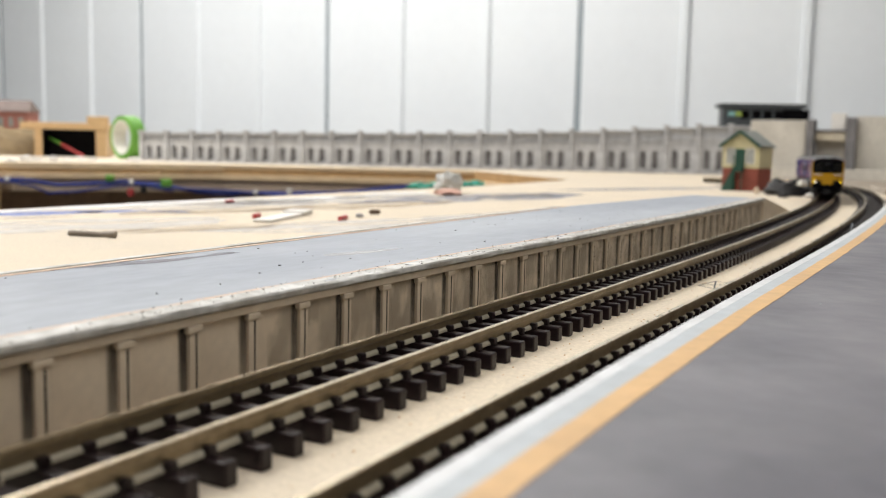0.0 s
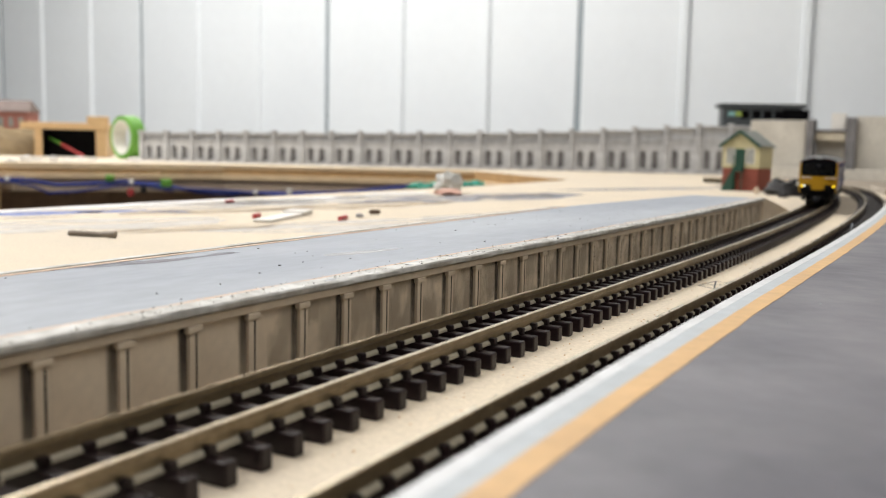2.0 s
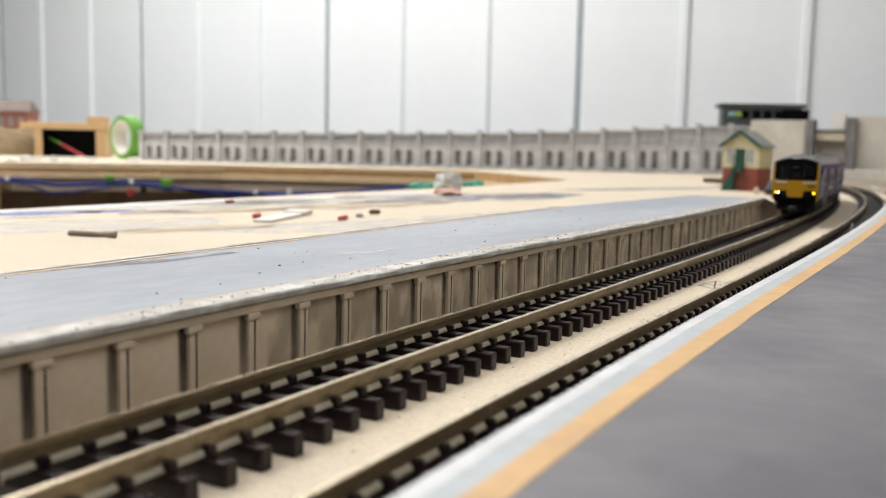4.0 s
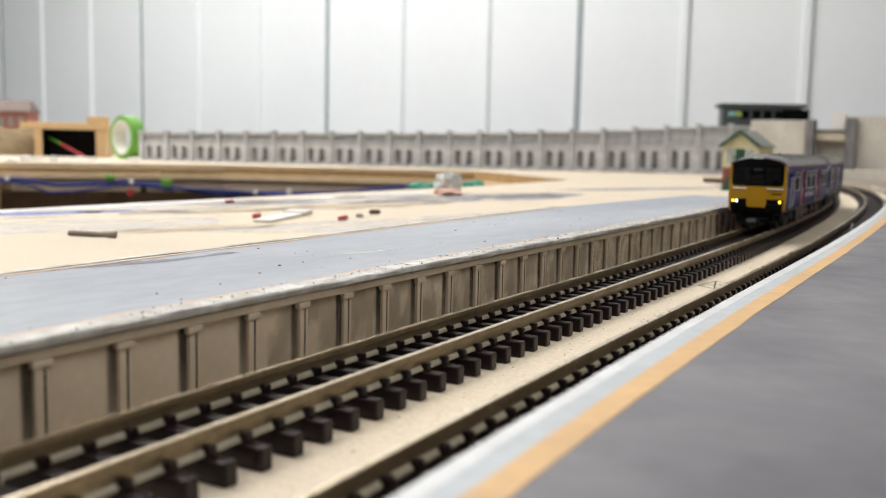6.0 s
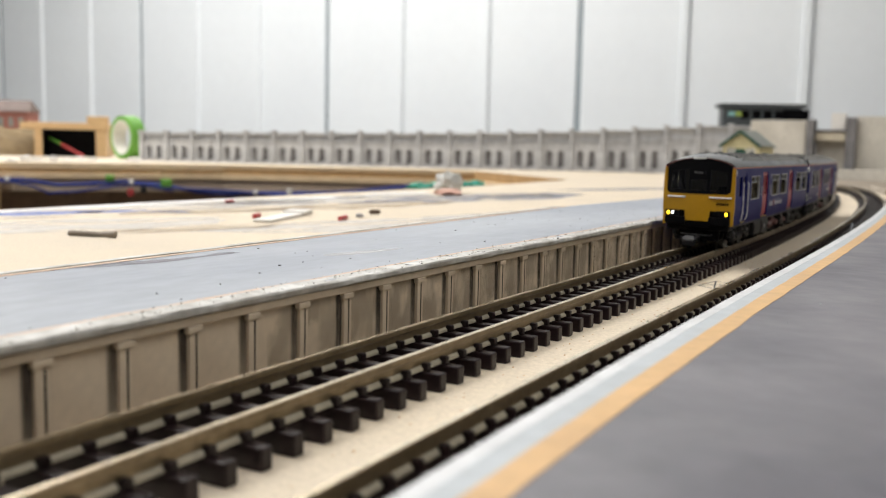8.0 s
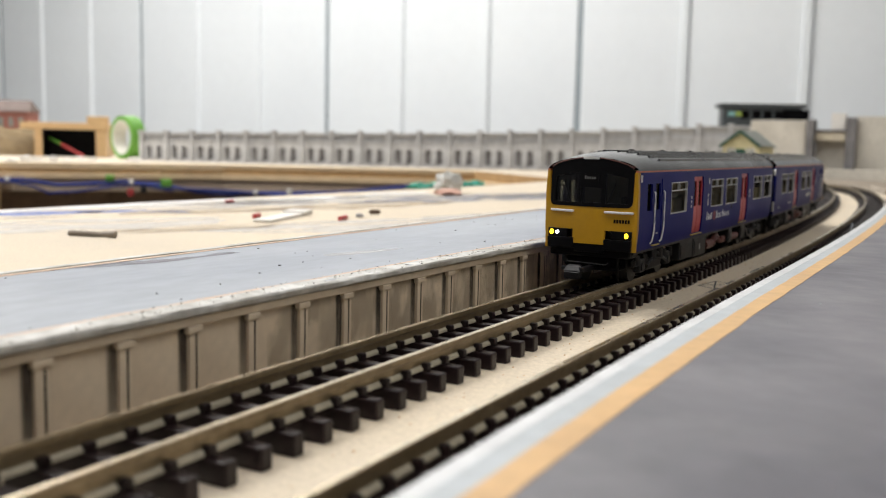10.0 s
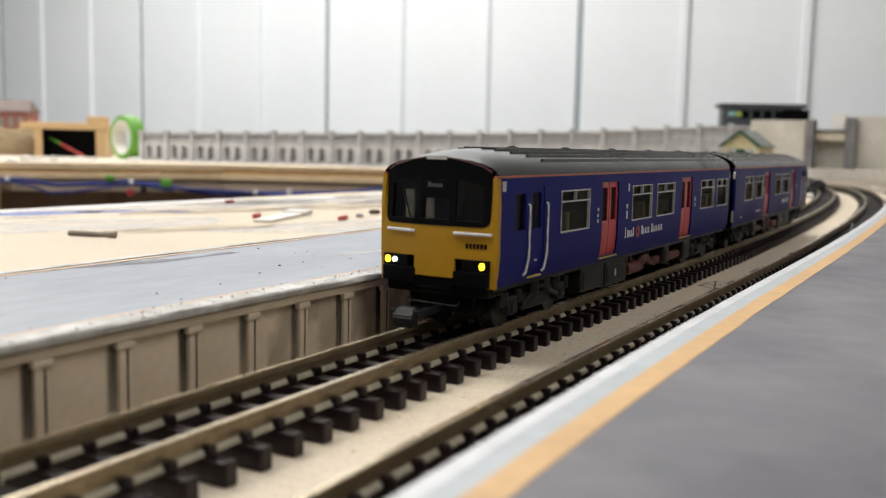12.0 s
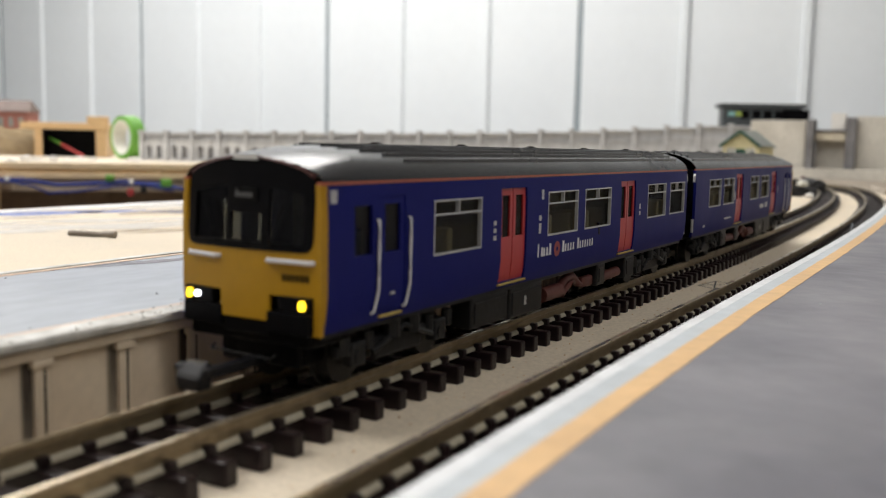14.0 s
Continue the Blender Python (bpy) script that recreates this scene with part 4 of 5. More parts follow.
def add_roof(car):
    bm = bmesh.new()
    xs = [-9.3, -9.05, -8.2, -6.6, -4.5, -2.2, 0, 2.2, 4.5, 6.6, 8.2, 9.05, 9.3]
    us = [0, 0.5, 1.2, 2.2, 3.5, 5, 7, 9, 11, 14, 40, 70, 100, 132.4]
    rows = []
    for u in us:
        row = []
        for x in xs:
            z = 22.4 + (roof_z(x) - 22.4) * dome(u)
            y = max(u, front_y(x, z) - 0.15 + u)
            row.append(bm.verts.new(Vector((x, min(y, 132.4), z)) * MM))
        rows.append(row)
    for a, b in zip(rows, rows[1:]):
        for k in range(len(xs) - 1):
            bm.faces.new((a[k], a[k + 1], b[k + 1], b[k]))
    low = [[bm.verts.new(r[k].co - Vector((0, 0, 0.4 * MM))) for k in (0, -1)] for r in rows]
    for i in range(len(rows) - 1):
        bm.faces.new((rows[i][0], rows[i + 1][0], low[i + 1][0], low[i][0]))
        bm.faces.new((rows[i][-1], rows[i + 1][-1], low[i + 1][1], low[i][1]))
        bm.faces.new((low[i][0], low[i + 1][0], low[i + 1][1], low[i][1]))
    roof = smooth(part("roof", bm, M_ROOF, car, "dark grey ribbed roof"), 50)
    for x, u0 in ((-7.6, 19), (-6.2, 16.5), (-4.7, 14), (-3.1, 12), (-1.5, 11), (1.5, 11), (3.1, 12), (4.7, 14), (6.2, 16.5), (7.6, 19)):
        bm = bmesh.new()
        z = roof_z(x)
        box(bm, x - 0.2, x + 0.2, u0, 129, z - 0.3, z + 0.34, bevel=0.07)
        part("roof_rib", bm, M_ROOF, roof)
    for u in (24, 46, 70, 94, 118):
        bm = bmesh.new()
        tube(bm, [(0.0, u, 25.9), (0.0, u, 26.45)], 0.9, 14)
        tube(bm, [(0.0, u, 26.45), (0.0, u, 26.6)], 0.55, 14)
        part("roof_vent", bm, M_UNDER, roof, "small round roof vent")


def add_front(car):
    # yellow end: lower panel, side posts and the arc over the screen
    bm = bmesh.new()
    xs = [-9.4, -9.1, -8.6, -8.4, -7, -5.2, -3.3, -1.6, 0, 1.6, 3.3, 5.2, 7, 8.4, 8.6, 9.1, 9.4]
    zs = [6.8, 8.0, 10.75, 12.5, 14.2, 15.7, 19, 22.0]
    holes = [(3.3, 8.6, 0, 10.75), (-8.6, -3.3, 0, 10.75), (-3.3, 3.3, 0, 8.0), (-8.4, 8.4, 15.7, 30)]
    shell(bm, lambda x, z, d: (x, front_y(x, z) + d, z), xs, zs, holes, 0.5)
    end = smooth(part("cab_front", bm, M_YELLOW, car, "yellow warning panel"), 30)
    # rounded yellow corner posts
    for sx in (-1, 1):
        bm = bmesh.new()
        tube(bm, [(sx * 8.95, 1.35, 6.8), (sx * 9.0, 1.35, 11), (sx * 8.9, 1.6, 21.6)], 0.45, 12)
        smooth(part("corner_post", bm, M_YELLOW, car))
    # black screen surround with three openings
    bm = bmesh.new()
    us = [-8.5, -8.3, -7.9, -7.4, -5.4, -2.5, -2.0, 0, 2.3, 3.2, 5.4, 7.4, 7.9, 8.3, 8.5]
    vs = [0, 0.09, 0.40, 0.52, 0.70, 0.88, 1.0]

    def screen(x, v, d):
        e = np.interp(abs(x), [0, 7.4, 7.9, 8.3, 8.5], [0, 0, 0.12, 0.5, 1.1])
        lo, hi = 15.25 + e, 24.75 - 0.0245 * x * x - e
        z = lo + (hi - lo) * v
        return (x, front_y(x, z) - 0.12 + d, z)
    shell(bm, screen, us, vs, [(-7.4, -2.5, 0.09, 0.70), (3.2, 7.4, 0.09, 0.70), (-2.0, 2.3, 0.09, 0.40)], 0.5)
    mask = smooth(part("screen_surround", bm, M_BLACK, car, "black windscreen surround"), 30)
    for a, b, v1 in ((-7.4, -2.5, 0.70), (3.2, 7.4, 0.70), (-2.0, 2.3, 0.40)):
        bm = bmesh.new()
        shell(bm, lambda x, v, d: screen(x, v, d + 0.25), [a, (a + b) / 2, b], [0.09, 0.3, v1], [], 0.08)
        part("windscreen", bm, M_SCREEN, mask)
    # thin dark red line round the top of the screen
    bm = bmesh.new()
    tube(bm, [(x, front_y(x, 24) - 0.12, 24.8 - 0.0245 * x * x - (0.25 if abs(x) > 8.1 else 0)) for x in np.linspace(-8.4, 8.4, 15)], 0.14, 6)
    part("screen_trim", bm, M_RUST, mask)
    bm = bmesh.new()
    box(bm, -1.6, 1.6, 0.28, 0.5, 24.45, 24.95)
    part("marker_lamp", bm, M_SILVER, mask)
    bm = bmesh.new()
    box(bm, -1.7, 1.7, 0.1, 0.22, 20.2, 21.6)
    blind = part("destination_blind", bm, M_BLACK, mask)
    for k in range(5):   # the word on it cannot be read
        bm = bmesh.new()
        box(bm, -1.15 + k * 0.48, -0.82 + k * 0.48, 0.06, 0.12, 20.6, 21.3 if k == 0 else 21.1)
        part("word_bar", bm, M_UNDER_MID, blind)
    # wipers
    for x0, x1 in ((-3.6, -5.2), (3.6, 5.4)):
        bm = bmesh.new()
        tube(bm, [(x0, -0.2, 15.7), (x1, -0.05, 20.2)], 0.10, 6)
        part("wiper", bm, M_BLACK, mask)
    # white handrails on the yellow panel
    for a, b in ((-8.1, -3.4), (3.2, 8.6)):
        bm = bmesh.new()
        tube(bm, [(a, front_y(a, 14) + 0.05, 14.35), (a + 0.2, front_y(a, 14) - 0.4, 14.35), (b - 0.2, front_y(b, 14) - 0.4, 14.3), (b, front_y(b, 14) + 0.05, 14.3)], 0.24, 8)
        smooth(part("handrail", bm, M_WHITE, car, "white handrail"))
    # unit number as plain bars
    for k in range(6):
        bm = bmesh.new()
        x = 5.0 + k * 0.54
        box(bm, x, x + 0.36, front_y(x, 12) - 0.05, front_y(x, 12) + 0.2, 12.3, 13.0)
        part("number_bar", bm, M_BLACK, car)
    # stepped lamp clusters
    for sx in (-1, 1):
        bm = bmesh.new()
        a, b = sorted((sx * 4.5, sx * 8.55))
        box(bm, a, b, 0.15, 2.0, 9.06, 10.75, bevel=0.15)
        cluster = part("lamp_housing", bm, M_BLACK, car, "stepped black lamp housing")
        bm = bmesh.new()
        a, b = sorted((sx * 3.1, sx * 8.6))
        box(bm, a, b, -0.05, 2.0, 6.9, 9.05, bevel=0.15)
        part("foot_step", bm, M_BLACK, car)
        for x, m, lab in ((sx * 7.7, M_LAMP_Y, "lit yellow lamp"),) + (((-6.55, M_LAMP_W, "lit white headlamp"),) if sx < 0 else ()):
            bm = bmesh.new()
            tube(bm, [(x, 0.35, 9.95), (x, -0.02, 9.95), (x, -0.12, 9.95)], 0.38 if m is M_LAMP_Y else 0.33, 16)
            for v in bm.verts:
                if m is M_LAMP_Y:
                    v.co.z = 9.95 * MM + (v.co.z - 9.95 * MM) * 1.35
            smooth(part("lamp", bm, m, cluster, lab))
    # buffer beam, pipe, coupling
    bm = bmesh.new()
    box(bm, -8.3, 8.3, 0.8, 6, 5.4, 8.1, bevel=0.3)
    box(bm, -3.2, 3.2, 0.3, 2, 6.3, 8.0, bevel=0.2)
    box(bm, -5.5, 5.5, 2.5, 7, 2.6, 5.5, bevel=0.4)
    part("buffer_beam", bm, M_BLACK, car)
    bm = bmesh.new()
    tube(bm, [(-4.2, 0.2, 4.7), (-4.0, -0.6, 4.4), (4.0, -0.6, 4.2), (4.2, 0.2, 4.5)], 0.13, 8)
    part("guard_bar", bm, M_UNDER, car)
    bm = bmesh.new()
    v = [bm.verts.new(Vector(q) * MM) for q in ((-1.5, -8.0, 1.9), (1.5, -8.0, 1.9), (1.7, -8.1, 3.4), (-1.7, -8.1, 3.4), (-1.4, -7.0, 4.5), (1.4, -7.0, 4.5), (-1.4, -6.0, 1.9), (1.4, -6.0, 1.9), (-1.4, -6.0, 4.6), (1.4, -6.0, 4.6))]
    for f in ((0, 1, 2, 3), (3, 2, 5, 4), (4, 5, 9, 8), (6, 8, 9, 7), (0, 6, 7, 1), (0, 3, 4, 8, 6), (1, 7, 9, 5, 2)):
        bm.faces.new([v[k] for k in f])
    bmesh.ops.bevel(bm, geom=bm.edges[:], offset=0.18 * MM, segments=2, affect="EDGES")
    box(bm, -0.7, 0.7, -5.7, 8, 2.6, 3.6, bevel=0.2)
    box(bm, -2.3, -1.5, -7.5, -6.4, 3.5, 4.2, bevel=0.1)
    box(bm, 1.5, 2.3, -7.5, -6.4, 3.5, 4.2, bevel=0.1)
    part("coupling", bm, M_UNDER_GREY, car, "dark grey plastic coupling hook box")


def add_under(car, doors):
    bm = bmesh.new()
    box(bm, -8.6, 8.6, 2, 131.5, 6.2, 7.9)
    part("floor_pan", bm, M_UNDER, car)
    bm = bmesh.new()
    box(bm, -9.0, 9.0, 131.2, 132.3, 6.8, 22.3)
    box(bm, -4.6, 4.6, 132.2, 135.2, 7.5, 22.0, bevel=0.5)
    box(bm, -0.9, 0.9, 132.2, 135.3, 3.0, 4.4)
    part("gangway_end", bm, M_BLACK, car, "black coach end with gangway")
    for sx in (-1, 1):
        bm = bmesh.new()
        tube(bm, [(sx * 9.1, 132.5, 21.2), (sx * 9.1, 132.9, 20.8), (sx * 9.1, 132.9, 19.5)], 0.3, 8)
        tube(bm, [(sx * 9.0, 132.6, 11.0), (sx * 9.0, 132.6, 8.0)], 0.3, 8)
        part("end_bracket", bm, M_SILVER, car)
    # interior: seat blocks, cab bulkhead, cab desk
    bm = bmesh.new()
    box(bm, -8.0, 8.0, 18.2, 18.8, 7.9, 22.2)
    part("cab_bulkhead", bm, M_SEAT, car)
    bm = bmesh.new()
    box(bm, -7.8, 7.8, 2.0, 5.5, 7.9, 14.6)
    box(bm, 3.2, 6.0, 9, 13, 7.9, 17, bevel=0.4)
    part("cab_desk", bm, M_UNDER, car)
    for sx in (-1, 1):
        for k in range(14):
            u = 21 + k * 7.9
            if any(a - 3 < u < b for a, b in doors):
                continue
            bm = bmesh.new()
            a, b = sorted((sx * 2.2, sx * 8.0))
            box(bm, a, b, u, u + 1.2, 7.9, 16.0, bevel=0.3)
            box(bm, a, b, u + 1.0, u + 4.0, 7.9, 11.0, bevel=0.3)
            part("seat", bm, M_SEAT, car)
    # added beige sheets that block the light showing through from the far windows
    bm = bmesh.new()
    box(bm, -1.2, -0.4, 9.5, 18.0, 7.9, 22.0)
    part("cab_view_block", bm, M_SEAT, car)
    bm = bmesh.new()
    box(bm, -0.4, 0.4, 20.0, 130.0, 7.9, 21.6)
    part("saloon_view_block", bm, M_SEAT, car, "added beige sheet that blocks the view through the windows")
    # bogies
    for c in (18.4, 114.0):
        bm = bmesh.new()
        for sx in (-1, 1):
            x0, x1 = sorted((sx * 6.6, sx * 7.7))
            box(bm, x0, x1, c - 12.2, c + 12.2, 3.3, 4.6, bevel=0.25)
            box(bm, x0, x1, c - 5.0, c + 5.0, 1.9, 4.2, bevel=0.4)
            for u in (c - 8.8, c + 8.8):
                box(bm, x0, x1 + (0.4 if sx > 0 else 0), u - 1.4, u + 1.4, 2.0, 4.8, bevel=0.3)
                tube(bm, [(sx * 7.4, u, 3.1), (sx * 8.3, u, 3.1)], 0.9, 12)
                tube(bm, [(sx * 7.6, u + 2.3, 3.6), (sx * 7.6, u + 2.3, 5.6)], 0.7, 8)
                tube(bm, [(sx * 7.6, u - 2.3, 3.6), (sx * 7.6, u - 2.3, 5.6)], 0.7, 8)
            tube(bm, [(sx * 8.2, c - 6.5, 3.2), (sx * 8.2, c, 5.4), (sx * 8.2, c + 6.5, 3.2)], 0.35, 6)
            tube(bm, [(sx * 7.9, c - 2.2, 4.2), (sx * 7.9, c - 2.2, 6.3)], 1.0, 10)
            tube(bm, [(sx * 7.9, c + 2.2, 4.2), (sx * 7.9, c + 2.2, 6.3)], 1.0, 10)
        box(bm, -6.6, 6.6, c - 3, c + 3, 2.6, 6.2)
        part("bogie", bm, M_UNDER, car, "black bogie side frames")
        for u in (c - 8.8, c + 8.8):
            bm = bmesh.new()
            for sx in (-1, 1):
                tube(bm, [(sx * 4.1, 0, 0), (sx * 4.6, 0, 0), (sx * 5.9, 0, 0)], 3.05, 24)
                tube(bm, [(sx * 3.7, 0, 0), (sx * 4.2, 0, 0)], 3.6, 24)
            tube(bm, [(-6.5, 0, 0), (6.5, 0, 0)], 0.6, 8)
            box(bm, 5.85, 6.0, -0.3, 0.3, -2.4, 2.4)
            ob = part("wheelset", bm, M_STEEL, car, "worn steel wheelset")
            ob.location = (0, u * MM, 3.05 * MM)
    # boxes, tanks and red exhaust gear below the floor
    for sx in (-1, 1):
        x0, x1 = sorted((sx * 5.2, sx * 8.5))
        for u0, u1, z0, z1, m, lab in ((34.5, 45.5, 2.0, 6.2, M_UNDER, ""), (46.0, 57.5, 1.7, 6.2, M_UNDER, ""), (81.0, 85.0, 2.4, 6.2, M_UNDER, ""), (95.5, 101.0, 2.2, 6.2, M_UNDER, "")):
            bm = bmesh.new()
            box(bm, x0, x1, u0, u1, z0, z1, bevel=0.3)
            xa, xb = sorted((sx * 8.45, sx * 8.65))
            box(bm, xa, xb, u0 + 0.8, u1 - 0.8, z0 + 0.6, z1 - 0.7, bevel=0.08)
            part("equipment_box", bm, m, car)
        bm = bmesh.new()
        xa, xb = sorted((sx * 8.6, sx * 8.72))
        box(bm, xa, xb, 50.6, 51.3, 3.3, 4.6)
        part("notice", bm, M_SILVER, car)
        bm = bmesh.new()
        tube(bm, [(sx * 7.3, 59.5, 3.4), (sx * 7.3, 66.5, 3.4)], 1.2, 14)
        tube(bm, [(sx * 7.3, 66.5, 3.6), (sx * 7.3, 69, 5.0), (sx * 7.3, 72, 5.2), (sx * 7.3, 74.5, 3.6)], 0.7, 10)
        tube(bm, [(sx * 7.3, 68.0, 2.4), (sx * 7.3, 72.0, 4.4), (sx * 7.3, 77, 3.0)], 0.5, 8)
        tube(bm, [(sx * 7.3, 84.5, 3.4), (sx * 7.3, 94.0, 3.6)], 0.95, 14)
        box(bm, min(sx * 6.5, sx * 7.8), max(sx * 6.5, sx * 7.8), 76, 81, 2.6, 4.4, bevel=0.4)
        smooth(part("exhaust_gear", bm, M_RUST, car, "rust red exhaust gear"))


def coach(label, windows, doors, lead):
    car = thing("train_coach", label, "train coach", "two-car train")
    for sign in (-1, 1):
        add_side(car, sign, windows, doors, lead)
    add_roof(car)
    add_front(car)
    add_under(car, doors)
    return car


M_SCREEN = glass("windscreen_glazing", (0.36, 0.37, 0.37))
M_PANE_DARK = glass("dark_glazing", (0.62, 0.62, 0.60))
M_UNDER_MID = mat("dull_grey_print", (0.09, 0.09, 0.09), 0.5, var=0.05, scale=900, coarse=120)
M_UNDER_GREY = mat("grey_moulded_plastic", (0.010, 0.010, 0.012), 0.3, spec=0.3, var=0.15, scale=900, coarse=150)
CAR_A = coach("navy diesel train coach leading with red doors and yellow cab end", WINDOWS, DOORS, True)
CAR_B = coach("navy diesel train coach coupled behind, cab end trailing", [(44.6, 56.6), (60.0, 72.0), (93.0, 104.8), (107.8, 119.8)], [(31.6, 39.8), (81.8, 90.0)], False)
for ob in CAR_B.children:
    if ob.name.startswith("lamp_housing"):
        for lamp in ob.children:
            lamp.data.materials[0] = M_RED
            lamp["label"] = "unlit tail lamp"


# ---- loose things on the board ----
def settle(x, y):
    """Draws a place on the board a little towards the eye, to suit the board's level."""
    return 63.8 + (x - 63.8) * 0.991, -73.5 + (y + 73.5) * 0.991


def smear_material(name, base, keep, scale=60.0, rough=0.6, most=0.9):
    """Thin worn paint: noise leaves holes in it."""
    m = mat(name, base, rough, var=0.12, scale=300, coarse=50)
    nt = m.node_tree
    b = nt.nodes["Principled BSDF"]
    co = nt.nodes.new("ShaderNodeTexCoord")
    mp = nt.nodes.new("ShaderNodeMapping")
    mp.inputs["Scale"].default_value = (0.6, 1.6, 1)
    nz = nt.nodes.new("ShaderNodeTexNoise")
    nz.inputs["Scale"].default_value, nz.inputs["Detail"].default_value = scale, 6
    mr = nt.nodes.new("ShaderNodeMapRange")
    mr.inputs[1].default_value, mr.inputs[2].default_value, mr.inputs[4].default_value = 0.62 - keep * 0.3, 0.80 - keep * 0.3, most
    nt.links.new(co.outputs["Object"], mp.inputs[0])
    nt.links.new(mp.outputs[0], nz.inputs["Vector"])
    nt.links.new(nz.outputs["Fac"], mr.inputs[0])
    nt.links.new(mr.outputs[0], b.inputs["Alpha"])
    return m


M_SMEAR_BLUE = smear_material("worn_blue_paint", (0.17, 0.23, 0.52), 1.0)
M_SMEAR_GREY = smear_material("worn_grey_paint", (0.25, 0.255, 0.30), 0.86)
M_SMEAR_WHITE = smear_material("worn_white_paint", (0.72, 0.72, 0.72), 0.9, 35.0, most=0.5)
M_SMEAR_THICK = smear_material("thick_white_paint", (0.80, 0.80, 0.80), 1.1, 50.0, most=0.9)
M_SMEAR_TAN = smear_material("tan_stain", (0.46, 0.36, 0.24), 0.8, 40.0, most=0.55)
M_SMEAR_GRIME = smear_material("brown_wall_grime", (0.18, 0.15, 0.11), 0.8, 150.0, most=0.15)
M_SMEAR_DARK = smear_material("dark_paint_patch", (0.20, 0.19, 0.22), 0.7, 90)


def smear(x, y, rx, ry, turn, m, label, z=Z_BOARD, lift=0.06):
    bm = bmesh.new()
    n = 36
    ring = []
    for k in range(n):
        a = 2 * math.pi * k / n
        r = 1 + 0.35 * noise.noise(Vector((math.cos(a) * 2 + x * 0.1, math.sin(a) * 2 + y * 0.1, 0)))
        ring.append(bm.verts.new(Vector((rx * r * math.cos(a), ry * r * math.sin(a), 0)) * MM))
    bm.faces.new(ring)
    ob = part("paint_smear", bm, m)
    if z == Z_BOARD:
        x, y = settle(x, y)
    ob.matrix_basis = pose(x * MM, y * MM, (z + lift) * MM, 0, 0, turn)
    tagged(ob, label, "paint smear", "paint smears")


def lump(name, label, category, x, y, size, m, seed, z=Z_BOARD, turn=0, rough=0.35):
    """A crumpled lump resting on the board; size in x, y, z."""
    bm = bmesh.new()
    bmesh.ops.create_icosphere(bm, subdivisions=3, radius=1.0)
    for v in bm.verts:
        v.co *= 1 + rough * noise.noise(v.co * 2.2 + Vector((seed, 0, 0))) + 0.12 * noise.noise(v.co * 6 + Vector((0, seed, 0)))
        v.co = Vector((v.co.x * size[0] / 2, v.co.y * size[1] / 2, max(v.co.z, -0.7) * size[2] / 2)) * MM
    low = min(v.co.z for v in bm.verts)
    x, y = settle(x, y)
    ob = part(name, bm, m)
    ob.matrix_basis = pose(x * MM, y * MM, z * MM - low, 0, 0, turn)
    return tagged(ob, label, category)


def chip(name, label, x, y, size, turn, m):
    bm = bmesh.new()
    tube(bm, [(-size[0] / 2, 0, size[1]), (size[0] / 2, 0, size[1])], size[1], 10)
    ob = smooth(part(name, bm, m))
    x, y = settle(x, y)
    ob.matrix_basis = pose(x * MM, y * MM, Z_BOARD * MM, 0, 0, turn)
    return tagged(ob, label, "litter")


def screw():
    s = thing("screw", "dull steel countersunk screw lying on the board", "screw", m=pose(-0.1773, 0.1307, (Z_BOARD + 1.2) * MM, 0, 0, 14) @ Matrix.Scale(0.84, 4))
    bm = bmesh.new()
    tube(bm, [(-10.3, 0, -0.4), (-9.0, 0, -0.3), (5.5, 0, -0.3)], 0.95, 12)
    for k in range(16):
        tube(bm, [(-9.2 + k * 0.75, 0, -0.3), (-8.85 + k * 0.75, 0, -0.3)], 1.1, 12)
    part("shank", bm, M_SCREW, s)
    bm = bmesh.new()
    rings = [(5.0, 0.95), (7.6, 1.35), (9.9, 1.4), (10.3, 1.1)]
    rs = [[bm.verts.new(Vector((u, r * math.cos(2 * math.pi * k / 16), r * math.sin(2 * math.pi * k / 16) - 0.1)) * MM) for k in range(16)] for u, r in rings]
    for a, b in zip(rs, rs[1:]):
        for k in range(16):
            bm.faces.new((a[k], a[(k + 1) % 16], b[(k + 1) % 16], b[k]))
    bm.faces.new(rs[0])
    bm.faces.new(rs[-1])
    smooth(part("head", bm, M_SCREW, s))


